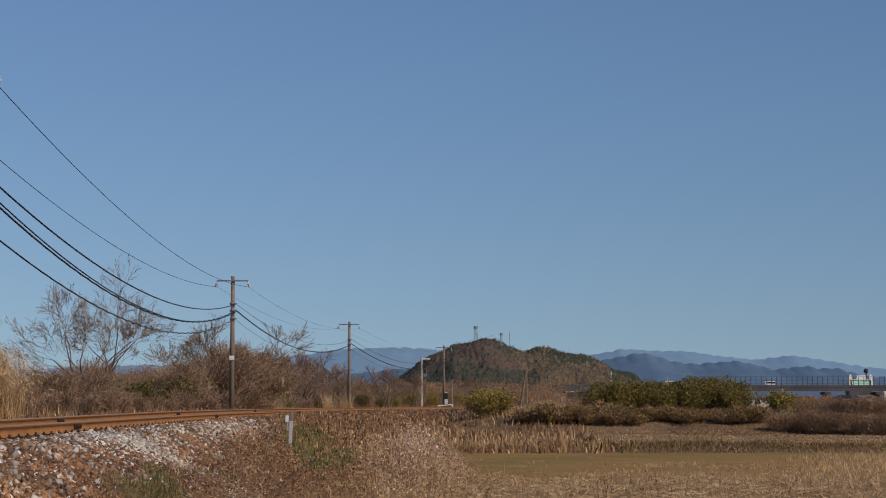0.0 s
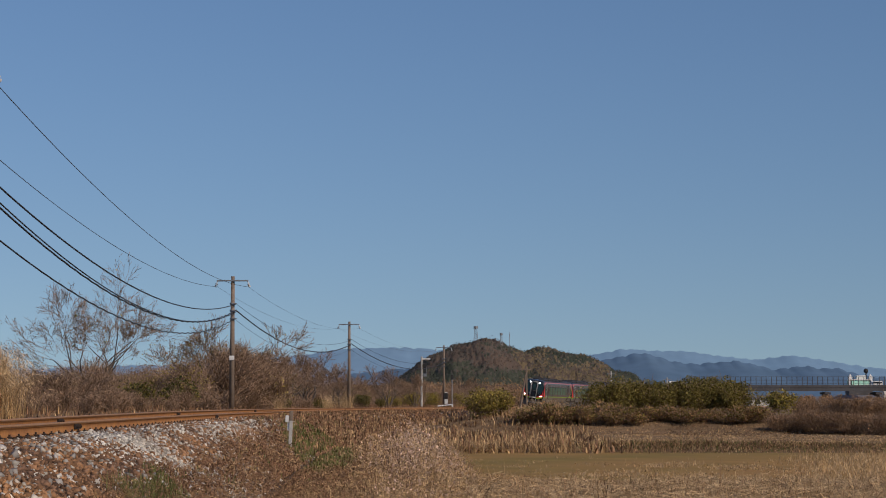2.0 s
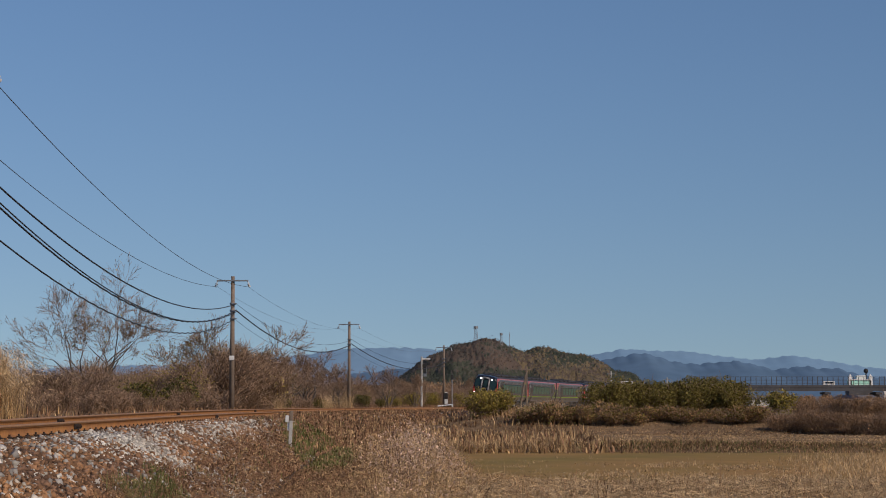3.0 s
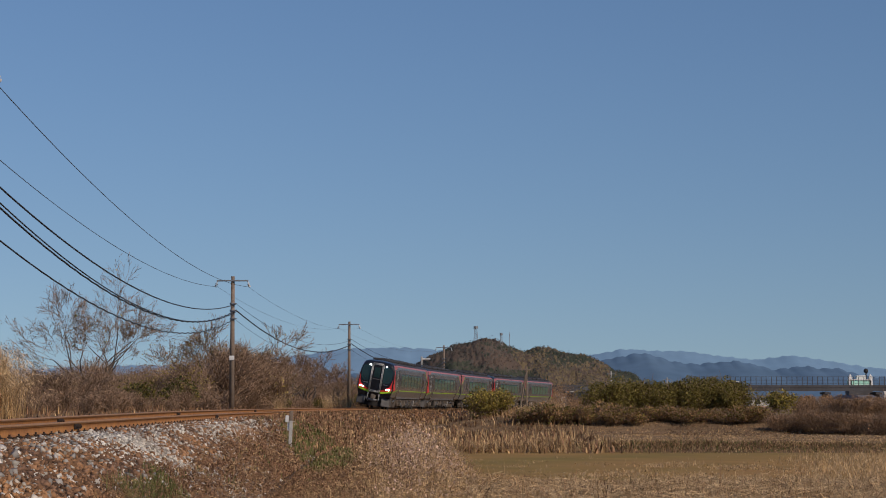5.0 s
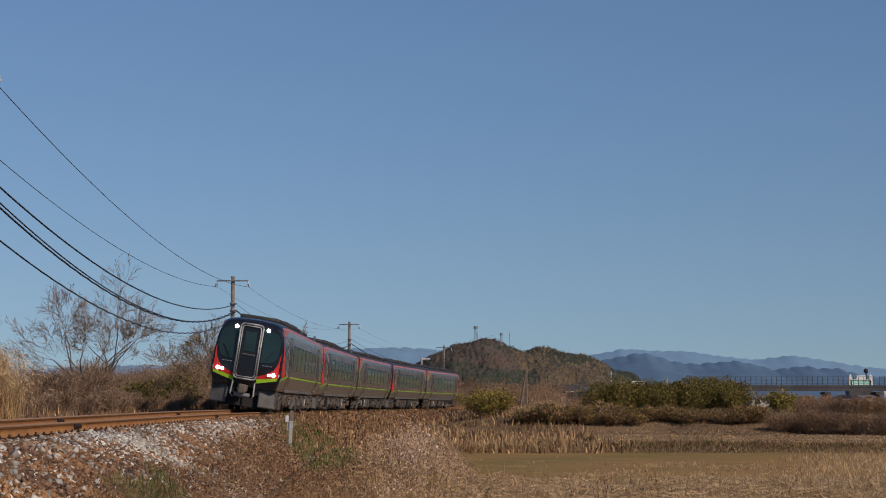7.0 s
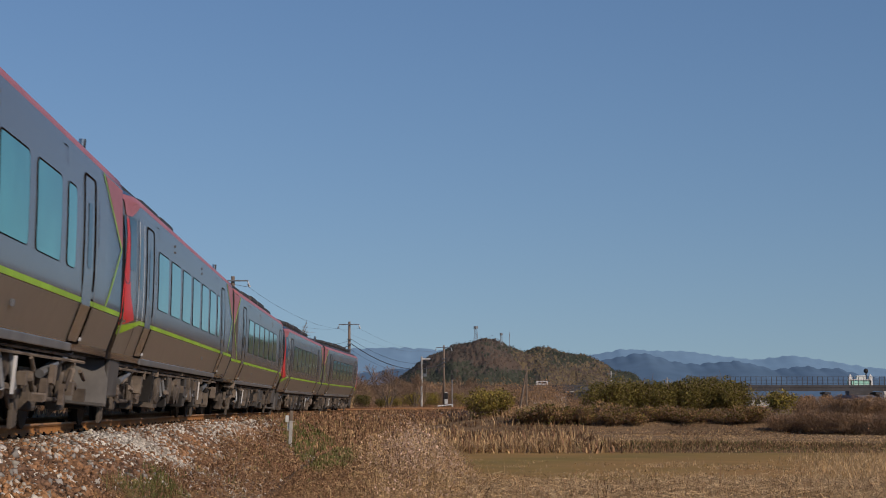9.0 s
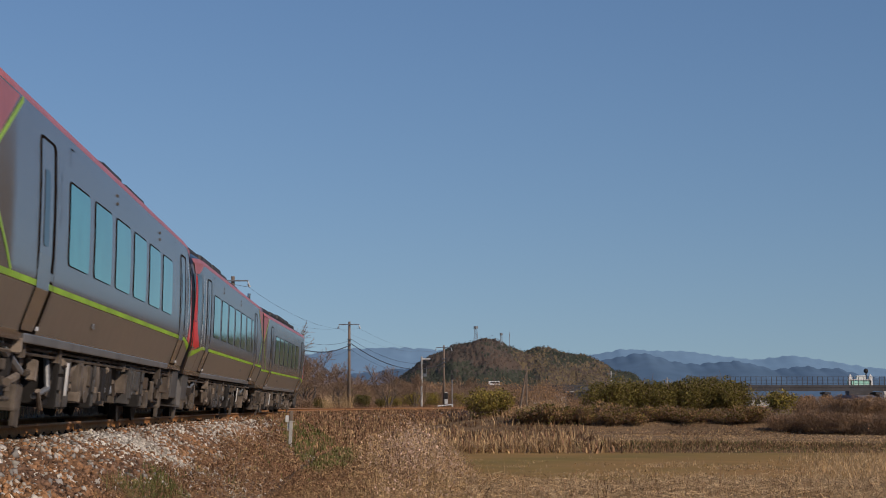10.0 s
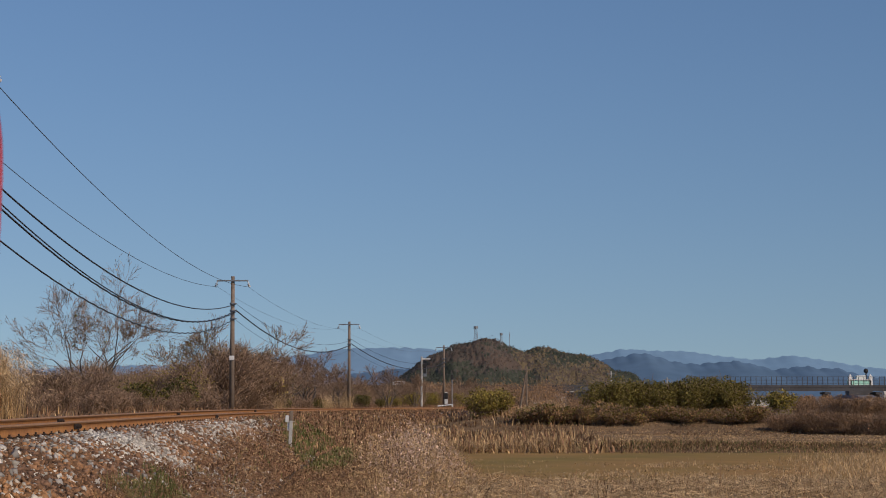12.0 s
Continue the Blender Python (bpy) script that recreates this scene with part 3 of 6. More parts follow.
def railcar(kind, lit=False, seed=1):
    """kind 'long': one narrow window more beside the inner door. Cab at -y, gangway end at +y."""
    rng = random.Random(seed)
    car = new("railcar")
    build_shell(car)
    yc, y0 = -FRONT, -10.72      # cab front; origin of the side's layout
    # lime waist line, dipping towards the cab
    side_part("lime_stripe", strip(yc + 1.7, HALF - 0.02, 1.612, 1.675, 0.006), M_LIME, car, "lime green waist line")
    side_part("lime_stripe", strip(yc + 0.08, yc + 1.7, lambda a: 1.40 + 0.212 * a, lambda a: 1.53 + 0.145 * a, 0.006, 6), M_LIME, car, "lime green line rising from the cab")
    # red flash at the cab corner
    red = side_patch([[(yc + 0.06, 1.54), (yc + 1.10, 1.66), (yc + 0.62, 2.0), (yc + 0.08, 2.0)],
                      [(yc + 0.08, 2.0), (yc + 0.62, 2.0), (yc + 0.42, 2.5), (yc + 0.14, 2.5)],
                      [(yc + 0.14, 2.5), (yc + 0.42, 2.5), (yc + 0.42, 3.1), (yc + 0.26, 3.1)]], 0.004, n=5)
    side_part("roof_corner", side_patch([[(yc + 0.26, 3.1), (yc + 0.42, 3.1), (yc + 1.5, 3.40), (yc + 0.30, 3.40)]], 0.004, n=4), M_PINK, car, "red roof corner, sky sheen put into its pinkish colour")
    side_part("red_flash", red, M_RED, car, "bright red corner flash")
    # cab side window, crew door, passenger doors
    long = kind == "long"
    w0, c0 = (0.86, 1.72) if long else (0.5, 1.25)
    side_part("cab_side_window", rounded(y0 + w0, y0 + w0 + 0.58, 2.38, 3.16, 0.05, 0.010), M_WIND, car)
    side_part("crew_door_edge", rounded(y0 + c0 - 0.03, y0 + c0, 1.12, 3.2, 0.012, 0.010), M_GASKET_SHADE, car)
    for e in (y0 + c0, y0 + c0 + 0.56):
        side_part("door_rail", rounded(e, e + 0.045, 1.62, 3.16, 0.02, 0.022), M_WHITE, car, "bright handrail")
    side_part("crew_door_window", rounded(y0 + c0 + 0.17, y0 + c0 + 0.44, 2.15, 2.95, 0.05, 0.010), M_WIND, car)
    for d in ((2.75, 17.48) if long else (2.3, 17.2)):
        # flat dark strip beside the leaf stands for the shaded door recess
        side_part("door_frame_shade", rounded(y0 + d, y0 + d + 0.98, 1.12, 3.19, 0.09, 0.008), M_GASKET_SHADE, car, "dark door surround, recess shade laid on as a flat strip")
        lo, hi = (0.02, 0.76) if long else (0.22, 0.96)
        side_part("door", rounded(y0 + d + lo, y0 + d + hi, 1.15, 3.15, 0.08, 0.014), M_BODY, car, "dark grey sliding door")
        side_part("door_glass", rounded(y0 + d + lo + 0.25, y0 + d + lo + 0.55, 2.05, 2.85, 0.06, 0.019), M_WIND, car)
        side_part("door_edge", rounded(y0 + d + (0.945 if long else 0.005), y0 + d + (0.975 if long else 0.035), 1.2, 3.12, 0.012, 0.024), M_UNDER, car)
        for s in (-1, 1):
            part("step_lamp", box_mesh("step_lamp", (0.05, 0.07, 0.05), M_PORC, 0.01), car, "", pose(s * 1.31, y0 + d + (0.9 if long else 0.08), 1.19))
        side_part("door_panel_line", rounded(y0 + d + (1.25 if long else -0.35), y0 + d + (1.265 if long else -0.335), 2.35, 2.95, 0.005, 0.006), M_GASKET_SHADE, car)
    # windows
    for i in range(6):
        a = y0 + (4.36 if long else 4.85) + 1.98 * i
        side_part("window_gasket", rounded(a, a + 1.54, 1.965, 2.93, 0.10, 0.007), M_GASKET_SHADE, car)
        side_part("window", rounded(a + 0.007, a + 1.505, 1.972, 2.905, 0.095, 0.011), M_GLASS, car, "teal tinted window")
    if kind == "long":
        a = y0 + 4.36 + 1.98 * 6
        side_part("window_gasket", rounded(a, a + 0.62, 1.965, 2.93, 0.10, 0.007), M_GASKET_SHADE, car)
        side_part("window", rounded(a + 0.007, a + 0.59, 1.972, 2.905, 0.095, 0.011), M_GLASS, car, "narrow teal tinted window")
    # crossing lime lines and a red field, paled for sky sheen, at the gangway end
    e = HALF
    side_part("red_triangle", side_patch([[(e - 1.72, 3.38), (e - 0.02, 3.38), (e - 0.02, 2.58), (e - 0.16, 2.58)]], 0.005, n=4), M_PINK, car, "red triangle, sky sheen put into its pinkish colour")
    side_part("lime_line", band((e - 1.9, 3.38), (e - 0.12, 2.54), 0.06), M_LIME, car)
    side_part("lime_line", band((e - 0.12, 2.54), (e - 1.5, 1.67), 0.06), M_LIME, car)
    # small fittings: lamps, hooks, number bars; pale strip standing for sky mirrored in the sill
    for s in (-1, 1):
        for d in (6.9, 12.2):
            for z in (3.12, 3.23):
                part("side_lamp", box_mesh("side_lamp", (0.03, 0.05, 0.04), M_SKIRT, 0.006), car, "", pose(s * (1.285 - 0.13 * (z - 3.17)), y0 + d, z))
        for d in (-0.075, -0.025, 0.025, 0.075):
            part("number_bar", box_mesh("number_bar", (0.012, 0.026, 0.07), M_SILL, 0.003), car, "pale number mark", pose(s * 1.365, y0 + 13.6 + d, 1.38))
        part("sill_rail", box_mesh("sill_rail", (0.03, 2 * HALF - 6.4, 0.10), M_SILL, 0.012), car, "pale grey sill strip, sky reflection put into its colour", pose(s * 1.29, 0.0, 1.075))
    for d in (16.2, 4.4):
        side_part("gutter_line", rounded(y0 + d, y0 + d + 0.014, 3.10, 3.30, 0.006, 0.006), M_GASKET_SHADE, car, "thin dark gutter line")
        side_part("gutter_line", rounded(y0 + d - 0.24, y0 + d + 0.014, 3.296, 3.31, 0.006, 0.006), M_GASKET_SHADE, car, "thin dark gutter line")
    # roof equipment
    for (a, ln, h, w) in ((2.3, 2.6, 0.11, 1.6), (5.4, 2.6, 0.16, 1.6), (8.4, 2.2, 0.17, 1.6), (11.2, 1.8, 0.15, 1.5), (14.2, 2.4, 0.12, 1.5)):
        bm = bmesh.new()
        add_box(bm, 0, y0 + a + ln / 2, 3.68 + h / 2, w, ln, h + 0.1, bevel=0.12)
        for i in range(4):
            add_box(bm, 0, y0 + a + ln * (0.2 + 0.2 * i), 3.72 + h, w * 0.7, 0.06, 0.05)
        part("roof_unit", bm_mesh("roof_unit", bm, M_ROOF), car, "dark roof air-conditioning unit")
    bm = bmesh.new()
    add_tube(bm, (0.85, HALF - 1.4, 3.5), (0.85, HALF - 1.4, 3.86), 0.05, 0.05, 12)
    part("exhaust_pipe", bm_mesh("exhaust_pipe", bm, M_CHROME), car, "short bright exhaust pipe")
    # gangway bellows
    bm = bmesh.new()
    for i in range(4):
        add_box(bm, 0, HALF + 0.02 + 0.045 * i, 2.3, 2.36 + 0.06 * (i % 2), 0.04, 2.2, bevel=0.01)
    part("gangway_bellows", bm_mesh("gangway_bellows", bm, M_BELLOWS), car)
    build_cab_end(car, lit)
    build_underfloor(car, rng)
    for d in (-7.15, 7.15):
        build_bogie(car, d, False)
    return car


CARS = []
for i, (kind, turned) in enumerate((("long", False), ("long", False), ("short", True), ("long", False), ("short", True))):
    car = railcar(kind, lit=(i == 0), seed=20 + i)
    tagged(car, "dark grey diesel railcar with lime waist line and red cab corners" if i else "leading dark grey diesel railcar with lit headlamps and black front",
           "train car", "railcars of the train")
    CARS.append((car, turned))


def tail_at(t):
    """Place of the train's tail along the line."""
    return 5.56 - 30.7166 * (t - 12) + 0.1389 * (t - 12) ** 2


def train_motions():
    for i, (car, turned) in enumerate(CARS):
        rows = []
        for k in range(49):
            t = k * 0.25
            u = tail_at(t) - CAR * (4.5 - i)
            a, b = beside(u - 7.15, 0.0), beside(u + 7.15, 0.0)
            mid = (a + b) / 2
            th = math.atan2(b[0] - a[0], b[1] - a[1])
            up = math.atan2(b[2] - a[2], 14.3)
            lean = float(lean_at(u))
            sink = float(np.interp(u, [20, 45, 67, 110], [0.0, -0.04, -0.10, -0.05]))
            m = Matrix.Translation(mid) @ Matrix.Rotation(-th, 4, "Z") @ Matrix.Rotation(up, 4, "X")
            m = m @ Matrix.Translation((-3.0 * (min(lean, 0.165) - 0.10), 0, sink)) @ Matrix.Rotation(lean, 4, "Y")
            if turned:
                m = m @ Matrix.Rotation(math.pi, 4, "Z")
            rows.append((t, m))
        walk(car, rows)


# ---- poles and wires ----
def curve_tube(name, pts, r, mat, res=2):
    cu = bpy.data.curves.new(name, "CURVE")
    cu.dimensions, cu.bevel_depth, cu.bevel_resolution = "3D", r, res
    sp = cu.splines.new("POLY")
    sp.points.add(len(pts) - 1)
    for p, q in zip(sp.points, pts):
        p.co = (*q, 1)
    cu.materials.append(mat)
    return cu


def pole(x, y, z0, top, arm=1.75, tag=True, sign=False, head=0.0):
    p = tagged(new("utility_pole"), "weathered brown-grey pole with a steel crossarm beside the track", "utility pole", "poles along the track")
    p.matrix_basis = pose(x, y, z0, 0, 0, -math.degrees(head))
    bm = bmesh.new()
    add_tube(bm, (0, 0, -0.4), (0, 0, top), 0.15, 0.10, 14)
    part("shaft", bm_mesh("shaft", bm, M_POLE, True), p)
    bm = bmesh.new()
    add_box(bm, 0, -0.13, top - 0.25, arm, 0.08, 0.08, bevel=0.01)
    part("crossarm", bm_mesh("crossarm", bm, M_STEEL), p, "galvanised crossarm")
    for s in (-1, 1):
        bm = bmesh.new()
        add_tube(bm, (s * arm * 0.48, -0.13, top - 0.27), (s * arm * 0.5, -0.13, top - 0.42), 0.03)
        for i in range(3):
            add_tube(bm, (s * (arm * 0.5 + 0.03 * i), -0.13, top - 0.42 - 0.07 * i), (s * (arm * 0.5 + 0.03 * i + 0.02), -0.13, top - 0.47 - 0.07 * i), 0.085, 0.05)
        part("insulator", bm_mesh("insulator", bm, M_PORC), p, "white porcelain insulator")
    bm = bmesh.new()
    add_tube(bm, (0, 0, -0.05), (0, 0, 0.05), 0.16, 0.16, 12)
    add_box(bm, 0.12, -0.16, 0, 0.3, 0.05, 0.06)
    bracket = bm_mesh("cable_bracket", bm, M_STEEL)
    for zz in (1.52, 1.9, 2.34):
        part("cable_bracket", bracket, p, m=pose(0, 0, top - zz))
    if sign:
        part("plate", box_mesh("plate", (0.26, 0.03, 0.24), M_WHITE, 0.005), p, "white number plate", pose(0.0, -0.16, 2.75))
    return p


POLES = [(-11.16, 40.5, 0.0, 8.2), (-11.6, 98.0, 0.02, 7.25), (-7.9, 150.0, 0.0, 7.2), (0.1, 201.0, 0.0, 6.9)]


def build_poles():
    for i, (x, y, z, top) in enumerate(POLES):
        u = np.interp(y, _ty, _uu)
        pole(x, y, z, top, sign=(i == 1), head=float(track(u)[3]))
    # offset from the pole, level at the near pole, level below the top of the others, sag, thickness
    spans = ((0.85, 7.10, -0.58, 0.82, 0.011, M_WIRE2), (-0.85, 6.93, -0.58, 0.81, 0.011, M_WIRE2), (0.2, 5.32, -1.52, 1.17, 0.024, M_WIRE),
             (0.2, 4.78, -1.88, 1.38, 0.026, M_WIRE), (0.24, 4.86, -1.94, 1.36, 0.020, M_WIRE), (0.1, 4.08, -2.34, 1.33, 0.022, M_WIRE))
    for i, ((x0, y0, z0, t0), (x1, y1, z1, t1)) in enumerate(zip([(-11.206, 46.66, 0.0, 7.6)] + POLES[1:-1], POLES[1:])):
        for j, (off, near, dz, sag, r, mat) in enumerate(spans):
            if i and j == 4:
                continue
            if i:
                r = (0.006, 0.006, 0.011, 0.032, 0, 0.009)[j]
            pts = []
            za, zb = (near if i == 0 else z0 + t0 + dz), z1 + t1 + dz
            for k in range(-7 if i == 0 else 0, 61):
                a = k / 60
                twist = 0.03 * math.sin(a * 190) if j in (3, 5) else 0.0
                pts.append((x0 + (x1 - x0) * a + off, y0 + (y1 - y0) * a, za + (zb - za) * a - 4 * sag * a * (1 - a) + twist))
            w = new("overhead_wire", curve_tube("overhead_wire", pts, r, mat, 1))
            tagged(w, "sagging black cable between the poles" if j > 1 else "thin bare wire between the crossarms", "cable", "wires along the track")


build_poles()


# ---- ballast stones ----
def stone_mesh(seed):
    rng = np.random.default_rng(seed)
    v = np.array([(x, y, z) for x in (-1, 1) for y in (-1, 1) for z in (-1, 1)], float) * 0.68
    f = np.array([(0, 1, 3), (0, 3, 2), (4, 6, 7), (4, 7, 5), (0, 4, 5), (0, 5, 1), (2, 3, 7), (2, 7, 6), (0, 2, 6), (0, 6, 4), (1, 5, 7), (1, 7, 3)])
    v = v * rng.uniform(0.55, 1.15, (len(v), 1)) * rng.uniform(0.6, 1.2, 3)
    return v, f


BED = [(-1.75, -0.24), (-0.9, -0.20), (0.9, -0.20), (1.45, -0.26), (3.3, -1.28)]


def bed_z(off):
    return np.interp(off, [o for o, z in BED], [z for o, z in BED])


def turns(rng, n):
    """Random rotation matrices."""
    q = rng.normal(size=(n, 4))
    q /= np.linalg.norm(q, axis=1, keepdims=True)
    w, x, y, z = q.T
    return np.stack([np.stack([1 - 2 * (y * y + z * z), 2 * (x * y - z * w), 2 * (x * z + y * w)], -1),
                     np.stack([2 * (x * y + z * w), 1 - 2 * (x * x + z * z), 2 * (y * z - x * w)], -1),
                     np.stack([2 * (x * z - y * w), 2 * (y * z + x * w), 1 - 2 * (x * x + y * y)], -1)], 1)


def build_ballast():
    rng = np.random.default_rng(5)
    shapes = [stone_mesh(i) for i in range(8)]
    bed = bpy.data.objects["ballast_bed"]
    vs, fs, mi, base = [], [], [], 0
    for (u0, u1, n, size, o0) in ((2.5, 18, 26000, 0.028, 0.68), (18, 40, 23000, 0.034, 0.68), (40, 75, 12000, 0.05, 0.68), (75, 150, 5000, 0.07, 0.7), (20, 160, 6000, 0.045, -2.3), (1, 60, 6000, 0.035, -0.49)):
        u = rng.uniform(u0, u1, n)
        o = o0 + (2.65 if o0 > 0 else 1.2 if o0 < -1 else 0.98) * rng.random(n) ** 0.9
        s = size * np.clip(rng.lognormal(-0.05, 0.3, n), 0.4, 1.7)
        p = beside(u, o, bed_z(o) + s * rng.uniform(-0.1, 0.6, n), cant_at(u) * 0.7)
        r = turns(rng, n)
        which = rng.integers(0, 8, n)
        top = np.exp(-((o - np.interp(u, [6, 12, 60], [1.0, 1.25, 1.7])) / 0.45) ** 2) * np.interp(u, [7, 13], [0.12, 0.42])
        spill = np.exp(-((u - 15.5 - 1.2 * (o - 1.5)) / 1.6) ** 2) * 0.6
        grey = rng.random(n) < 0.12 + top + spill + 0.16 * wobble(u, o * 3, 1.3) - np.interp(u, [45, 60], [0, 0.5])
        for k, (v, f) in enumerate(shapes):
            m = which == k
            q = np.einsum("nij,vj->nvi", r[m], v) * s[m, None, None] + p[m, None, :]
            c = m.sum()
            fs.append((f[None] + (np.arange(c) * len(v))[:, None, None] + base).reshape(-1, 3))
            vs.append(q.reshape(-1, 3))
            base += c * len(v)
            mi.append(np.repeat(np.where(grey[m], 0, 1), len(f)))
    ob = new("ballast_stones", mesh_np("ballast_stones", np.concatenate(vs), np.concatenate(fs), [M_STONE, M_RUSTSTONE], np.concatenate(mi)))
    ob.parent = bed
    tagged(ob, "grey and rust-stained crushed stones", kind="stuff")
    meshes = [mesh_np("stone", v * 0.045, f, M_STONE1) for v, f in shapes]
    for i in range(280):
        u, o = rng.uniform(3, 26), 0.75 + 2.4 * rng.random()
        part("stone", meshes[i % 8], bed, m=Matrix.Translation(beside(u, o, bed_z(o) + 0.03, cant_at(u) * 0.7)) @ Euler(rng.uniform(0, 6, 3)).to_matrix().to_4x4())


M_STONE1 = material("loose_grey_stone", (0.46, 0.43, 0.39), 0.9, 0, 0.2, 30, tint_rand=0.5)
build_ballast()

# ---- plants: materials ----
M_TAN = leafy("dry_tan_grass", (0.57, 0.40, 0.21), (0.44, 0.29, 0.14), 0.5)
M_STRAW = leafy("pale_straw", (0.58, 0.43, 0.25), (0.45, 0.31, 0.165), 0.5)
M_REDWEED = leafy("red_brown_dead_weed", (0.185, 0.10, 0.056), (0.29, 0.175, 0.095), 0.7)
M_FLUFF = leafy("pinkish_seed_fluff", (0.70, 0.52, 0.39), (0.54, 0.37, 0.26), 0.5)
M_GREEN = leafy("green_winter_grass", (0.13, 0.16, 0.045), (0.20, 0.185, 0.07), 0.4)
M_TWIG = leafy("bare_brown_twig", (0.225, 0.152, 0.102), (0.275, 0.186, 0.122), 0.4, through_light=0.0)
M_BARK = material("grey_brown_bark", (0.15, 0.12, 0.095), 0.9, 0, 0.25, 18, 0.4, 40)
M_DRYLEAF = leafy("dry_russet_leaf", (0.27, 0.165, 0.10), (0.22, 0.15, 0.085), 0.5)
M_RUSSET = leafy("russet_scrub_leaf", (0.38, 0.225, 0.10), (0.30, 0.18, 0.085), 0.5)
M_OLIVE = leafy("olive_yellow_leaf", (0.40, 0.31, 0.065), (0.26, 0.215, 0.05), 0.5)
M_DGREEN = leafy("dark_evergreen_leaf", (0.05, 0.065, 0.02), (0.09, 0.085, 0.025), 0.5)
M_HEDGE = leafy("yellowing_evergreen_leaf", (0.22, 0.175, 0.045), (0.10, 0.09, 0.022), 0.55)
M_WATER = material("muddy_paddy_water", (0.31, 0.185, 0.07), 0.7, 0, 0.12, 0.5, 0.2, 3, second=(0.21, 0.155, 0.05), patch=0.12, spec=0.02)


def blades(rng, p, h, w, lean=0.3):
    """Bent two-piece blades at the points p: arrays of verts and quads."""
    n = len(p)
    a = rng.uniform(0, 2 * np.pi, n)
    d = np.stack([np.cos(a), np.sin(a), np.zeros(n)], -1)
    side = np.stack([np.cos(a + 1.3), np.sin(a + 1.3), np.zeros(n)], -1) * w[:, None] / 2
    l = np.abs(rng.normal(0, lean, n))[:, None] * h[:, None]
    up = np.array([0, 0, 1.0])
    mid, top = p + up * h[:, None] * 0.55 + d * l * 0.35, p + up * h[:, None] * np.clip(1 - 0.4 * l / h[:, None], 0.4, 1) + d * l
    v = np.stack([p - side, p + side, mid - side * 0.8, mid + side * 0.8, top - side * 0.25, top + side * 0.25], 1)
    i = (np.arange(n) * 6)[:, None]
    f = np.concatenate([i + [0, 1, 3, 2], i + [2, 3, 5, 4]])
    return v.reshape(-1, 3), f, top


def flakes(rng, c, size):
    """Small leaf quads round the points c, turned at random."""
    n = len(c)
    r = turns(rng, n)
    s = (size * rng.lognormal(0, 0.3, n))[:, None]
    a, b = r[:, :, 0] * s, r[:, :, 1] * s * 0.6
    v = np.stack([c - a, c - b, c + a, c + b], 1)
    return v.reshape(-1, 3), np.arange(n * 4).reshape(n, 4)


def ribbons(a, b, wa, wb, rng):
    """Thin strips from a to b."""
    d = b - a
    r = rng.normal(size=d.shape)
    s = np.cross(d, r)
    s /= np.linalg.norm(s, axis=1, keepdims=True) + 1e-9
    v = np.stack([a - s * wa[:, None], a + s * wa[:, None], b + s * wb[:, None], b - s * wb[:, None]], 1)
    return v.reshape(-1, 3), np.arange(len(a) * 4).reshape(-1, 4)


def joined(pieces):
    """pieces: (verts, faces, material number)."""
    vs, fs, mi, base = [], [], [], 0
    for v, f, k in pieces:
        vs.append(v), fs.append(f + base), mi.append(np.full(len(f), k))
        base += len(v)
    return np.concatenate(vs), np.concatenate(fs), np.concatenate(mi)


def stuff(name, pieces, mats, label, category):
    v, f, mi = joined(pieces)
    ob = new(name, mesh_np(name, v, f, mats, mi))
    return tagged(ob, label, category, kind="stuff")


def spread_on_ground(rng, n, d0, d1, c0, c1, power=1.0):
    """Points of the plan between two distances, thinning with distance; c: side ways over distance."""
    t = rng.random(n)
    y = 1 / (1 / d0 + (1 / d1 - 1 / d0) * t) if power == 1.0 else d0 + (d1 - d0) * t
    x = y * rng.uniform(c0, c1, n)
    return x, y


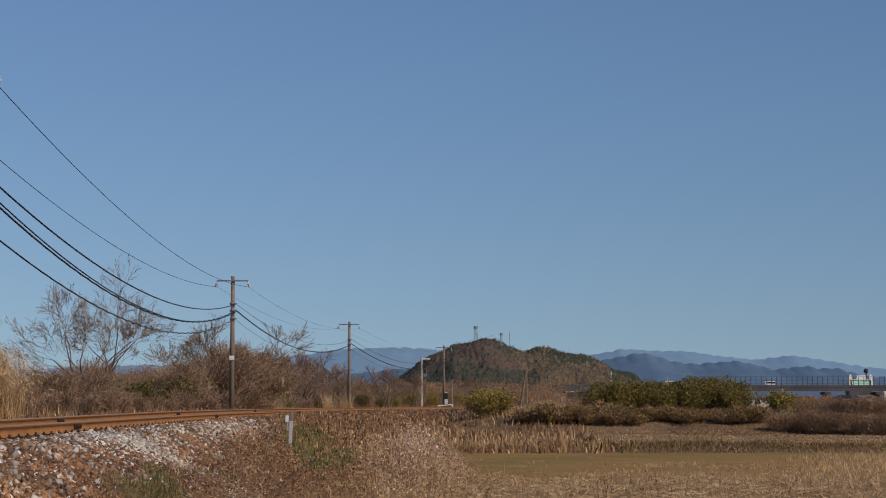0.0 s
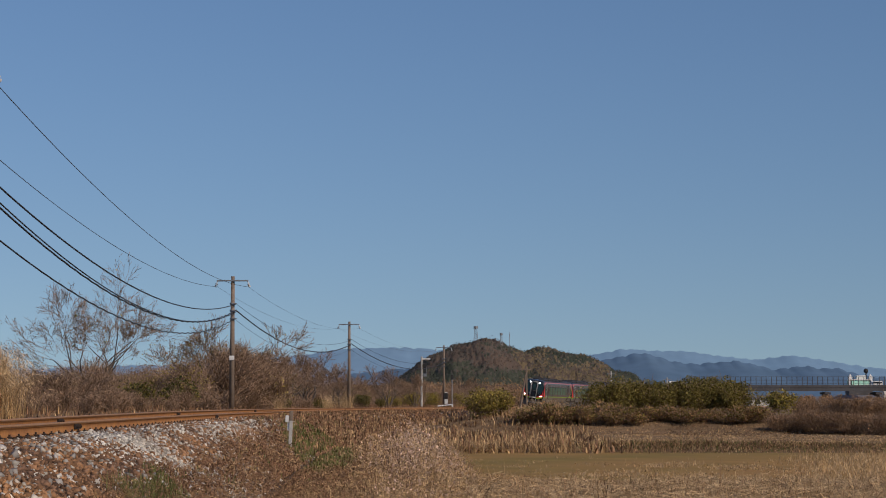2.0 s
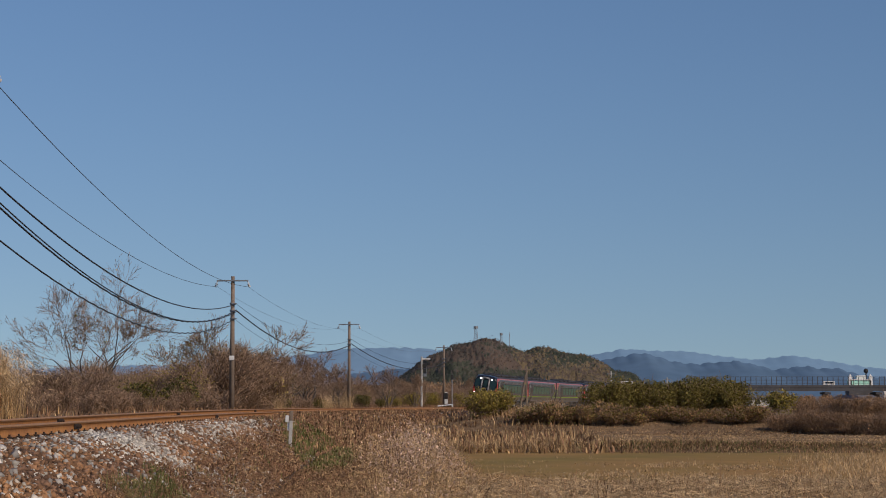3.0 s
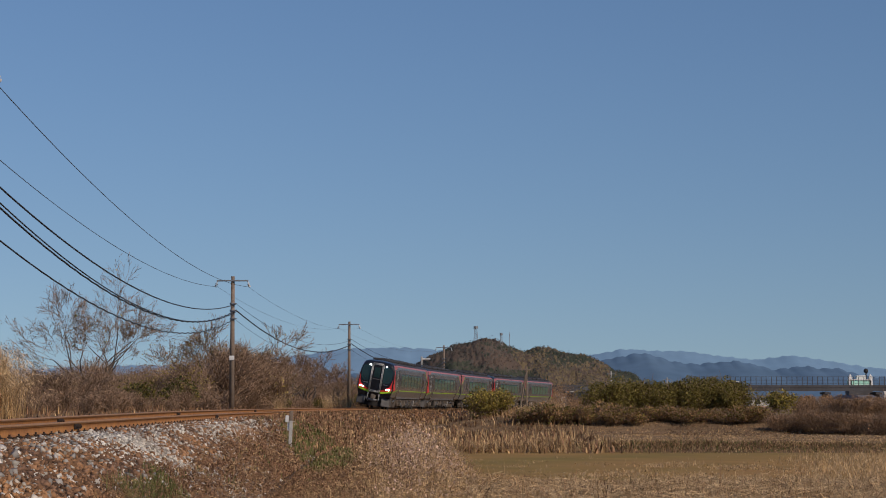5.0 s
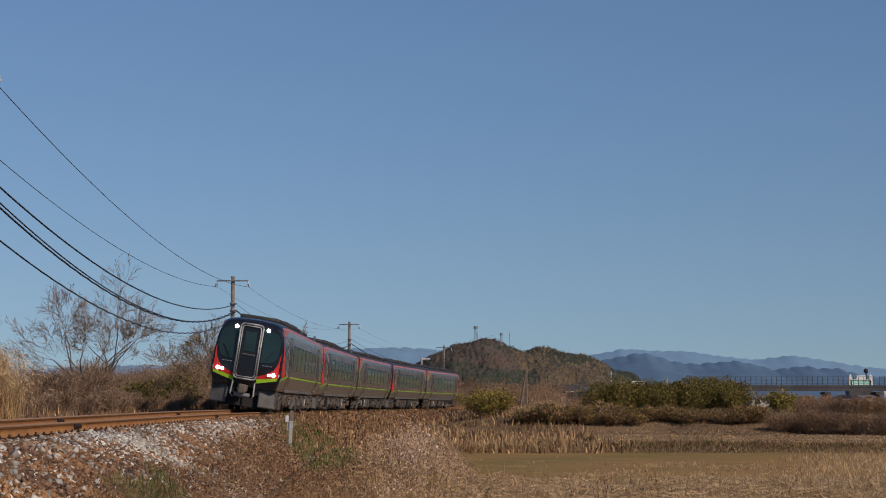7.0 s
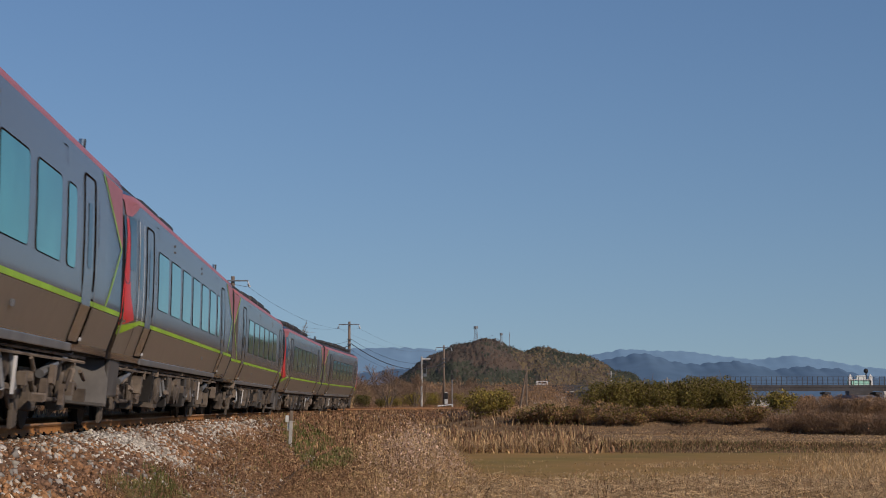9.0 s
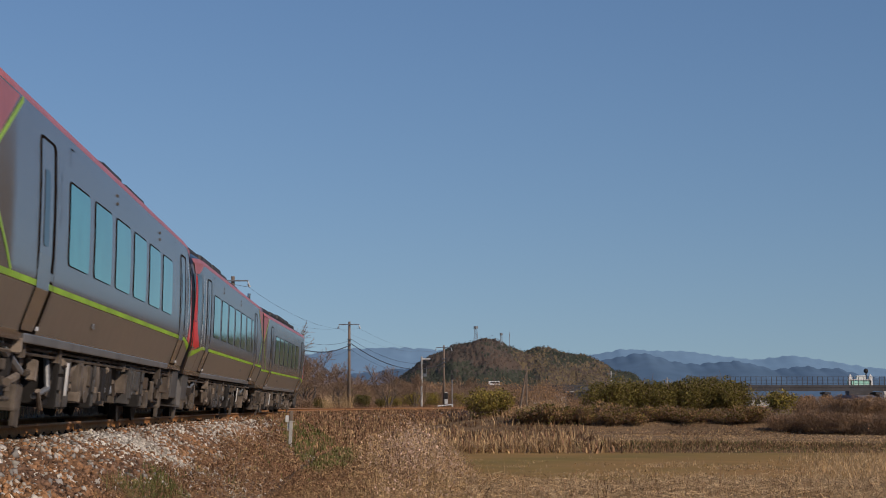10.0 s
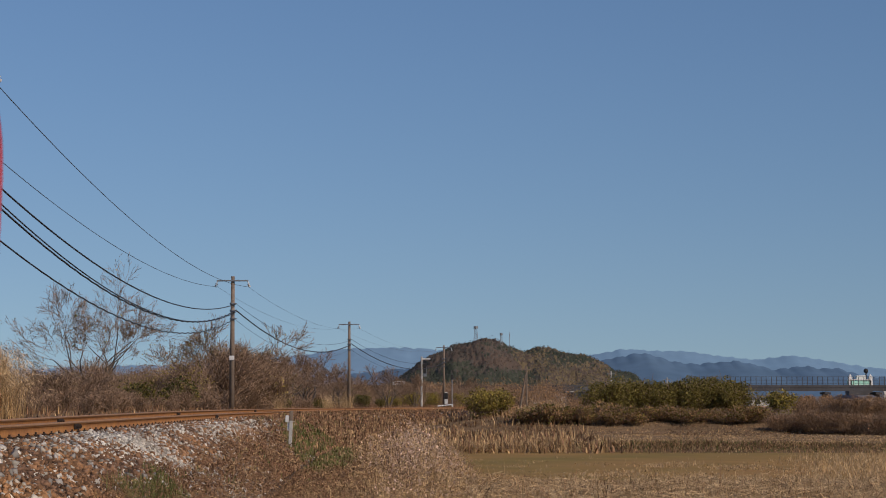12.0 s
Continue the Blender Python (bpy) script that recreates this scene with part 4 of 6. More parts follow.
# ---- verge and paddies ----
def weeds():
    rng = np.random.default_rng(11)
    pieces = []
    n = 120000
    x, y = spread_on_ground(rng, n, 13, 150, -0.26, 0.05)
    o, h, u = line_offset(x, y)
    patch = wobble(x, y, 0.9) + 0.3 * rng.normal(size=n)
    foot = 2.55 + 0.35 * wobble(x * 2, y, 1.3) + np.interp(y, [14, 20, 30, 50, 58], [-0.1, -0.2, -0.45, -0.45, -1.45])
    keep = (o > foot) & (y < np.interp(x, [-2, 0, 1, 3, 8], [150, 80, 54, 47, 45]))
    x, y, o, patch, foot = x[keep], y[keep], o[keep], patch[keep], foot[keep]
    n = len(x)
    z = ground_z(x, y)
    z = np.where(o < 3.3, np.maximum(z, bed_z(o) + 0.02 - o * CANT * 0.7), z)
    p = np.stack([x, y, z], -1)
    grow = np.clip((o - foot) / 2.0, 0.25, 1)
    pink = np.clip(1.15 - np.abs(x / y + 0.014) / 0.03 + 0.25 * wobble(x, y, 1.1), 0, 1) * np.interp(y, [22, 30, 45, 62, 80], [0, 0.35, 1, 1, 0])
    green = (((np.hypot((x / y + 0.069) / 0.022, (y - 61) / 14) < 1) & (rng.random(n) < 0.78)) |
             ((np.hypot((x / y + 0.163) / 0.022, (y - 21.0) / 3.4) < 1) & (rng.random(n) < 0.7)))
    hgt = (0.16 + 0.22 * rng.random(n) + 0.10 * patch) * grow + 0.95 * pink * rng.random(n) ** 0.9 * grow * np.interp(y, [24, 34, 44], [0.3, 0.8, 1.0])
    hgt = hgt * np.interp(x / y, [0.0, 0.02], [1.0, 0.5])
    hgt = hgt * np.where((np.abs(x / y + 0.07) < 0.026) & (y > 34), 0.75, 1.0)
    green |= rng.random(n) < 0.025 + 0.06 * (patch > 0.7)
    hgt = np.clip(np.where(green, 0.10 + 0.13 * rng.random(n), hgt), 0.12, 1.75)
    w = np.clip(0.00042 * y, 0.006, 0.03) * rng.uniform(0.6, 1.3, n)
    ci, cj = np.floor(x / 0.5 + 0.4 * wobble(x, y, 3.0)).astype(int), np.floor(y / 0.8).astype(int)
    cell = np.modf(np.abs(np.sin(ci * 12.9898 + cj * 78.233) * 43758.5453))[0]
    cell2 = np.modf(np.abs(np.sin(ci * 39.425 + cj * 11.135) * 24634.6345))[0]
    hgt = np.clip(hgt * np.where(green, 1.0, 0.45 + 0.95 * cell2), 0.1, 1.8)
    tanny = 0.35 * rng.random(n) + 0.65 * cell < np.clip(0.10 + 0.62 * (x / y + 0.10) / 0.09 + 0.16 * patch, 0.04, 0.85)
    for mask, k, extra in ((green, 3, 0), (~green & tanny, 0, 0), (~green & ~tanny, 1, 0)):
        for rep in range(2):
            jit = p[mask] + rng.normal(0, 0.05, (mask.sum(), 3)) * [1, 1, 0]
            v, f, top = blades(rng, jit, hgt[mask] * rng.uniform(0.6, 1.05, mask.sum()), w[mask] * (1.3 if k == 3 else 1), 0.6 if k == 3 else 0.95)
            pieces.append((v, f, k))
    # tangled side shoots
    m = np.flatnonzero(~green)
    m = np.concatenate([m, m[rng.random(len(m)) < 0.7]])
    a = p[m] + np.stack([rng.normal(0, 0.12, len(m)), rng.normal(0, 0.12, len(m)), hgt[m] * rng.uniform(0.2, 1.05, len(m))], -1)
    way = rng.normal(size=a.shape) * [1, 1, 0.7]
    way /= np.linalg.norm(way, axis=1, keepdims=True)
    b = a + way * rng.uniform(0.06, 0.26, (len(m), 1)) * (0.5 + 0.6 * np.clip(hgt[m], 0, 1))[:, None]
    v, f = ribbons(a, b, w[m] * 0.35, w[m] * 0.2, rng)
    tone = np.where(pink[m] + 0.5 * rng.random(len(m)) > 0.85, 2, np.where(tanny[m] ^ (rng.random(len(m)) < 0.2), 0, 1))
    for k in (0, 1, 2):
        pick = np.flatnonzero(tone == k)
        pieces.append((v.reshape(-1, 4, 3)[pick].reshape(-1, 3), np.arange(len(pick) * 4).reshape(-1, 4), k))
    # branching heads
    m = ~green & (rng.random(n) < 0.22 + 0.34 * pink)
    for rep in range(3):
        c = p[m] + np.stack([rng.normal(0, 0.09, m.sum()), rng.normal(0, 0.09, m.sum()), hgt[m] * rng.uniform(0.45, 1.08, m.sum())], -1)
        fl = (pink[m] > 0.12) & (0.4 * rng.random(m.sum()) + 0.6 * cell2[m] > 0.55)
        size = np.clip(0.00052 * y[m], 0.010, 0.032) * (1 + 0.35 * pink[m])
        v, f = flakes(rng, c[fl], size[fl])
        pieces.append((v, f, 2))
        v, f = flakes(rng, c[~fl], size[~fl])
        pieces.append((v, f, 1 if rep else 0))
    # low growth on the far verge towards the terrace
    n = 20000
    y = rng.uniform(74, 240, n)
    o = 0.72 + 15 * rng.random(n) ** 1.6
    u = np.interp(y, _ty, _uu)
    x = track(u)[0] + o
    zz = ground_z(x, y)
    zz = np.where(o < 3.3, np.maximum(zz, bed_z(o) + 0.02 - o * CANT * 0.7 + track(u)[2]), zz)
    hh = rng.uniform(0.15, 0.5, n) * np.clip(o / 4, 0.5, 1.2) * (1 + 0.4 * wobble(x, y, 0.8))
    k = rng.random(n) < np.interp(o, [2, 6], [0.15, 0.5])
    for m, mk in ((k, 0), (~k, 1)):
        v, f, top = blades(rng, np.stack([x, y, zz - 0.03], -1)[m], hh[m], rng.uniform(0.05, 0.10, m.sum()), 0.5)
        pieces.append((v, f, mk))
    stuff("verge_weeds", pieces, [M_TAN, M_REDWEED, M_FLUFF, M_GREEN], "dead red-brown and tan weeds with pale seed heads on the verge", "weeds")


def near_weeds():
    """Dry growth along the near edge of the flooded paddy."""
    rng = np.random.default_rng(12)
    pieces = []
    n = 52000
    x, y = spread_on_ground(rng, n, 29, 54, -0.02, 0.27)
    edge = 45.5 + 1.8 * wobble(x * 1.2, y, 0.8) + np.interp(x, [0, 3, 9, 12], [3, 2, 0, 3])
    k = (y < edge) & (x > -0.6)
    x, y = x[k], y[k]
    n = len(x)
    p = np.stack([x, y, ground_z(x, y) - 0.02], -1)
    patch = wobble(x, y, 1.5)
    ci, cj = np.floor(x / 0.45).astype(int), np.floor(y / 0.9).astype(int)
    cell = np.modf(np.abs(np.sin(ci * 12.9898 + cj * 78.233) * 43758.5453))[0]
    h = np.clip((0.06 + 0.11 * rng.random(n) + 0.07 * patch) * (0.5 + 1.2 * cell), 0.04, 0.42) + (rng.random(n) < 0.015) * 0.3
    w = rng.uniform(0.007, 0.018, n)
    kind = 0.5 * rng.random(n) + 0.5 * cell + 0.2 * patch
    for a, b, mk in ((-9, 0.5, 0), (0.5, 0.68, 1), (0.68, 9, 2)):
        m = (kind >= a) & (kind < b)
        v, f, top = blades(rng, p[m], h[m] * 1.35, w[m], 1.5)
        pieces.append((v, f, mk))
    c = p + np.stack([rng.normal(0, .1, n), rng.normal(0, .1, n), h * rng.uniform(0.5, 1, n)], -1)
    way = rng.normal(size=c.shape) * [1, 0.7, 0.35]
    v, f = ribbons(c, c + way * 0.14, np.full(n, 0.006), np.full(n, 0.003), rng)
    pieces.append((v, f, 2))
    v, f = flakes(rng, c[:9000], np.full(9000, 0.016))
    pieces.append((v, f, 2))
    stuff("paddy_edge_grass", pieces, [M_TAN, M_REDWEED, M_STRAW, M_FLUFF], "trampled dry grass on the paddy edge", "grass")


def paddy_growth():
    rng = np.random.default_rng(13)
    pieces = []
    # reeds standing in the water, thick towards +x, in tufts elsewhere
    n = 26000
    x, y = rng.uniform(0.5, 24, n), rng.uniform(46, 76, n)
    c = x / y
    thick = np.clip((c - 0.185 + 0.02 * wobble(x, y, 0.7)) / 0.06, 0, 1) * np.clip((74 - y) / 6, 0, 1)
    rows = np.exp(-((y - 58 - wobble(x, y, 0.3)) / 0.7) ** 2) + 0.8 * np.exp(-((y - 67) / 0.6) ** 2) * (c < 0.1)
    tuft = (wobble(x * 2.3, y * 1.3, 1.0) > 0.15)
    k = rng.random(n) < np.maximum(thick * 0.9, np.clip(rows * tuft * 0.6, 0, 1) + 0.005)
    x, y = x[k], y[k]
    n = len(x)
    p = np.stack([x, y, np.full(n, FIELD - 0.04)], -1)
    h = rng.uniform(0.1, 0.32, n) * (0.7 + 0.5 * np.clip((x / y - 0.17) / 0.03, 0, 1))
    for rep in range(2):
        v, f, top = blades(rng, p + rng.normal(0, .07, (n, 3)) * [1, 1, 0], h * rng.uniform(0.4, 1, n), rng.uniform(0.012, 0.026, n), 0.9)
        pieces.append((v, f, 1 if rep else 0))
    # flattened straw lying in patches on the mud
    n = 30000
    x, y = rng.uniform(0.5, 20, n), 1 / rng.uniform(1 / 66, 1 / 45, n)
    k = wobble(x * 1.7, y * 0.9, 0.8) + 0.5 * wobble(x * 4, y * 1.5, 1.0) + 0.25 * rng.normal(size=n) > np.interp(y, [45, 50, 58, 66], [0.1, 0.45, 0.75, 0.95])
    x, y = x[k], y[k]
    n = len(x)
    p = np.stack([x, y, np.full(n, FIELD - 0.03)], -1)
    for rep in range(2):
        v, f, top = blades(rng, p + rng.normal(0, .12, (n, 3)) * [1, 1, 0], rng.uniform(0.05, 0.15, n), rng.uniform(0.015, 0.03, n), 1.2)
        pieces.append((v, f, rep))
    # grass bank between the paddies
    n = 34000
    x = rng.uniform(-1.5, 24, n)
    y = 77.5 - 0.02 * x + rng.normal(0, 0.95, n)
    tall = np.clip((6.2 - x) / 1.5, 0, 1)
    h = rng.uniform(0.08, 0.26, n) * (1 + 0.6 * wobble(x, y, 1.2)) + tall * rng.uniform(0.05, 0.5, n)
    p = np.stack([x, y, ground_z(x, y) - 0.03], -1)
    h = h * np.interp(x, [6, 8], [1, 0.95])
    kind = rng.random(n) * np.where(tall > 0.3, 0.62, 1.0) + np.interp(x, [6, 9], [0, 0.1])
    for a, b, mk in ((0, 0.45, 0), (0.45, 0.9, 2), (0.9, 9, 3)):
        m = (kind >= a) & (kind < b)
        v, f, top = blades(rng, p[m], h[m], rng.uniform(0.014, 0.03, m.sum()), 1.1)
        pieces.append((v, f, mk))
    # rough grass on the terrace slope
    n = 16000
    x, y = rng.uniform(0, 38, n), rng.uniform(117, 129, n)
    p = np.stack([x, y - 0.06 * x, ground_z(x, y - 0.06 * x) - 0.03], -1)
    h = rng.uniform(0.05, 0.2, n) * (1 + 0.5 * wobble(x, y, 1.4))
    k = rng.random(n) < 0.25 + 0.3 * wobble(x, y, 0.6)
    for m, mk in ((k, 0), (~k, 2)):
        v, f, top = blades(rng, p[m], h[m], rng.uniform(0.03, 0.06, m.sum()), 0.9)
        pieces.append((v, f, mk))
    # stubble of the dry field behind, in furrows
    n = 80000
    x, y = rng.uniform(0, 38, n), rng.uniform(80, 124, n)
    k = np.sin(2 * np.pi * (y + 0.05 * x) / 4.8) + 0.3 * wobble(x, y, 0.5) + 0.25 * rng.normal(size=n) > 0.1
    x, y = x[k], y[k]
    n = len(x)
    p = np.stack([x, y, ground_z(x, y) - 0.02], -1)
    v, f, top = blades(rng, p, rng.uniform(0.03, 0.11, n), rng.uniform(0.03, 0.08, n), 1.4)
    pieces.append((v, f, 0))
    stuff("paddy_stubble", pieces, [M_TAN, M_STRAW, M_REDWEED, M_GREEN], "tan rice stubble and grass on the paddy banks", "stubble")
    xs, ys = np.meshgrid(np.linspace(-0.5, 26, 30), np.linspace(43, 78, 40), indexing="ij")
    idx = np.arange(1200).reshape(30, 40)
    f = np.stack([idx[:-1, :-1], idx[1:, :-1], idx[1:, 1:], idx[:-1, 1:]], -1).reshape(-1, 4)
    w = new("paddy_water", mesh_np("paddy_water", np.stack([xs, ys, np.full_like(xs, FIELD - 0.01)], -1), f, M_WATER))
    tagged(w, "shallow muddy olive-brown water on a flooded paddy", "water", kind="structure")


weeds()
near_weeds()
paddy_growth()


# ---- trees and shrubs ----
def grow(rng, base, way, length, radius, depth, spreadness, segs, kids=3, droop=0.0):
    """Branches: appends (a, b, ra, rb, depth) pieces."""
    a, d = np.array(base, float), np.array(way, float)
    n = 3 if depth > 1 else 2
    for i in range(n):
        d = d + rng.normal(0, 0.13, 3) + [0, 0, 0.05 - droop]
        d /= np.linalg.norm(d)
        b = a + d * length / n
        r0, r1 = radius * (1 - 0.45 * i / n), radius * (1 - 0.45 * (i + 1) / n)
        segs.append((a, b, r0, r1, depth))
        if depth > 0 and (i > 0 or depth < 3):
            for k in range(kids if i == n - 1 else max(1, kids - 1)):
                s = rng.normal(0, 1, 3)
                s -= d * (s @ d)
                s /= np.linalg.norm(s) + 1e-9
                w = d + s * spreadness * rng.uniform(0.5, 1.2)
                grow(rng, b, w / np.linalg.norm(w), length * rng.uniform(0.5, 0.78), r1 * 0.62, depth - 1, spreadness, segs, kids, droop)
        a = b


def tubes(segs, sides=5):
    A, B = np.array([s[0] for s in segs]), np.array([s[1] for s in segs])
    ra, rb = np.array([s[2] for s in segs]), np.array([s[3] for s in segs])
    d = B - A
    d /= np.linalg.norm(d, axis=1, keepdims=True)
    t = np.where(np.abs(d[:, 2:3]) > 0.9, [[1.0, 0, 0]], [[0, 0, 1.0]])
    e1 = np.cross(d, t)
    e1 /= np.linalg.norm(e1, axis=1, keepdims=True)
    e2 = np.cross(d, e1)
    v, n = [], len(segs)
    for c, r in ((A, ra), (B, rb)):
        for k in range(sides):
            g = 2 * np.pi * k / sides
            v.append(c + (e1 * math.cos(g) + e2 * math.sin(g)) * r[:, None])
    v = np.stack(v, 1).reshape(-1, 3)
    i = (np.arange(n) * 2 * sides)[:, None]
    f = np.concatenate([i + [k, (k + 1) % sides, sides + (k + 1) % sides, sides + k] for k in range(sides)])
    return v, f


def bare_tree(name, seed, h, stems, leaf, leaf_n, label, spreadness=0.75, twig=0.011, depth=5):
    rng = np.random.default_rng(seed)
    segs = []
    for i in range(stems):
        a = rng.uniform(0, 6.28)
        l = rng.uniform(0.25, 0.5) if stems > 1 else 0.06
        grow(rng, (0.12 * math.cos(a), 0.12 * math.sin(a), -0.1), np.array([l * math.cos(a), l * math.sin(a), 1.0]), h * rng.uniform(0.36, 0.46), 0.012 * h + 0.02, depth, spreadness, segs, 2)
    tree = new(name)
    big = [s for s in segs if s[4] >= depth - 1]
    fine = [s for s in segs if s[4] < depth - 1]
    v, f = tubes(big, 7)
    part("trunk", mesh_np("trunk", v, f, M_BARK, smooth=True), tree, "grey-brown trunk and limbs")
    A, B = np.array([s[0] for s in fine]), np.array([s[1] for s in fine])
    r = np.maximum(np.array([s[2] for s in fine]), twig)
    pieces = [(*ribbons(A, B, r, r * 0.8, rng), 0), (*ribbons(A, B, r, r * 0.8, rng), 0)]
    tips = B[rng.integers(0, len(B), leaf_n)] + rng.normal(0, 0.10, (leaf_n, 3))
    pieces.append((*flakes(rng, tips, np.full(leaf_n, 0.032)), 1))
    v, f, mi = joined(pieces)
    part("crown", mesh_np("crown", v, f, [M_TWIG, leaf], mi), tree, "bare twigs with a few dry leaves")
    return tagged(tree, label, "tree", kind="")


def shrub(seed, h, w, twigs, leaves, leaf, label, size=0.06, core=0.0, second=None, category="shrub"):
    """A dense bush: arching twigs and many small leaves, uneven outline."""
    rng = np.random.default_rng(seed)
    sh = new("shrub")
    lobes = [(rng.uniform(-0.32, 0.32) * w, rng.uniform(-0.32, 0.32) * w, rng.uniform(0.45, 0.75) * h, rng.uniform(0.22, 0.36) * w, rng.uniform(0.24, 0.42) * h) for i in range(9)]
    lobes.append((0, 0, 0.35 * h, 0.42 * w, 0.36 * h))

    def inside(n, shell):
        pick = rng.integers(0, len(lobes), n)
        L = np.array(lobes)[pick]
        d = rng.normal(size=(n, 3))
        d /= np.linalg.norm(d, axis=1, keepdims=True)
        r = rng.random((n, 1)) ** shell
        p = np.stack([L[:, 0], L[:, 1], L[:, 2]], -1) + d * r * np.stack([L[:, 3], L[:, 3], L[:, 4]], -1)
        p[:, 2] = np.clip(p[:, 2], 0.02, None)
        return p
    b = inside(twigs, 0.33)
    d = b * [0.45, 0.45, 0.62] + rng.normal(0, 0.12 * h, b.shape) * [1, 1, 0.5]
    d[:, 2] = np.clip(d[:, 2], 0, None)
    mid = b + (b - d) * 0.25 + rng.normal(0, 0.05 * h, b.shape)
    tw = np.full(twigs, 0.0065) * rng.uniform(0.7, 1.6, twigs)
    v, f, mi = joined([(*ribbons(d, b, tw * 1.3, tw, rng), 0), (*ribbons(b, mid, tw, tw * 0.6, rng), 0)])
    part("twig_mass", mesh_np("twig_mass", v, f, [M_TWIG], mi), sh, "brown twigs")
    c = inside(leaves, 0.35)
    half = leaves // 2
    pieces = [(*flakes(rng, c[:half], np.full(half, size)), 0), (*flakes(rng, c[half:], np.full(leaves - half, size)), 1)]
    v, f, mi = joined(pieces)
    part("foliage", mesh_np("foliage", v, f, [leaf, second or leaf], mi), sh)
    return tagged(sh, label, category)


def set_down(ob, x, y, dz=-0.1, turn=0.0, size=1.0, tall=1.0):
    ob.scale = (size, size, size * tall)
    ob.matrix_basis = pose(x, y, placed_z(x, y) + dz, 0, 0, turn) @ Matrix.Diagonal((size, size, size * tall, 1))


def scatter(kinds, places, rng, group, dz=-0.12, s0=0.85, s1=1.2):
    """Copies of the kinds at the places (x, y, size)."""
    used = set()
    for i, (x, y, s) in enumerate(places):
        ob = kinds[i % len(kinds)]
        if ob.name in used:
            ob = copy_thing(ob, ob.matrix_basis)
        else:
            used.add(ob.name)
        k = s * rng.uniform(s0, s1)
        ob.scale = (k, k, k * rng.uniform(0.9, 1.1))
        ob.matrix_basis = pose(x, y, placed_z(x, y) + dz, 0, 0, rng.uniform(0, 360)) @ Matrix.Diagonal((*ob.scale, 1))
        tagged(ob, group=group)


def left_of_line(u, off):
    p = beside(u, off)
    return float(p[0]), float(p[1])


def build_left_bank():
    rng = random.Random(31)
    brown = [shrub(100 + i, 3.0, 3.8, 1150, 2600, M_DRYLEAF, "tangled brown winter shrub behind the track", 0.04, second=M_TWIG) for i in range(3)]
    brown += [shrub(110 + i, 2.6, 3.4, 1150, 1600, M_OLIVE, "thin olive-brown winter shrub behind the track", 0.05, second=M_TWIG) for i in range(2)]
    places = []
    for u in np.arange(22, 250, 4.2):
        for off, s in ((-8.0, 0.8), (-11.5, 1.2), (-15.5, 1.45)):
            if rng.random() < 0.88:
                k = s * float(np.interp(u, [20, 60, 75, 95, 130, 260], [0.80, 0.84, 0.70, 0.76, 0.74, 0.66]))
                places.append((*left_of_line(u + rng.uniform(-1.5, 1.5), off + rng.uniform(-1.2, 1.2)), k * rng.uniform(0.8, 1.1)))
    places = [q for q in places if q[0] / q[1] > -0.232]
    places += [(-14.4, 100, 1.2), (-13.2, 104, 1.3), (-12.0, 107, 1.15), (-15.4, 112, 1.35), (-10.9, 111, 1.0), (-13.6, 118, 1.3)]
    places = [q for q in places if q[1] > 98 or abs(q[0] / q[1] + 0.118) > 0.013]
    scatter(brown, places, rng, "brown shrubs behind the track")
    low = [shrub(120 + i, 1.4, 1.9, 500, 700, M_DRYLEAF, "low tangled brown growth beside the track", 0.045, second=M_TWIG) for i in range(3)]
    places = [(*left_of_line(u + rng.uniform(-0.5, 0.5), -rng.uniform(4.2, 6.2)), rng.uniform(0.45, 0.95)) for u in np.arange(30, 130, 2.2)]
    scatter(low, [q for q in places if q[0] / q[1] > -0.245 and (q[1] > 98 or abs(q[0] / q[1] + 0.118) > 0.01)], rng, "low growth beside the track")
    # evergreen spots low in front
    green = [shrub(130 + i, 1.5, 1.7, 200, 2200, M_DGREEN, "small dark evergreen bush beside the track", 0.05, second=M_HEDGE) for i in range(2)]
    scatter(green, [(-12.6, 85.0, 1.05), (-10.9, 122.0, 0.55), (-9.4, 136.0, 0.7), (-7.2, 160.0, 0.9), (-5.9, 168.0, 0.7), (-13.6, 79.0, 0.8)], rng, "small evergreens beside the track")
    yel = [shrub(140, 1.6, 2.2, 250, 2400, M_OLIVE, "yellow-green bush beside the track", 0.05, second=M_HEDGE)]
    scatter(yel, [(-3.4, 190.0, 1.1), (-1.2, 205.0, 1.3), (1.6, 215.0, 1.2), (-5.0, 182.0, 0.8)], rng, "yellow-green bushes")
    # bare trees
    t = bare_tree("bare_tree", 7, 5.6, 5, M_OLIVE, 260, "many-stemmed bare tree above brown scrub", 0.7, 0.0065, depth=6)
    set_down(t, -15.8, 81.0, 0.0, 20, 1.0)
    t2 = bare_tree("bare_tree", 9, 5.0, 6, M_OLIVE, 1100, "bare tree with sparse olive leaves", 0.6, 0.0105)
    set_down(t2, -14.6, 107.0, 0, 90, 1.0)
    t3 = bare_tree("bare_tree", 12, 5.0, 5, M_OLIVE, 900, "bare spreading tree behind the pole", 0.6, 0.0105)
    set_down(t3, -12.6, 112.0, 0, 200, 1.0)
    t4 = bare_tree("bare_tree", 15, 4.0, 6, M_DRYLEAF, 600, "low leaning bare tree with russet leaves", 0.75, 0.0105)
    set_down(t4, -11.5, 117.0, 0, 45, 1.0)
    t5 = bare_tree("bare_tree", 17, 4.2, 3, M_DRYLEAF, 150, "thin bare tree at the edge of the scrub", 0.6, 0.011)
    set_down(t5, -14.6, 54.0, 0, 10, 0.7)
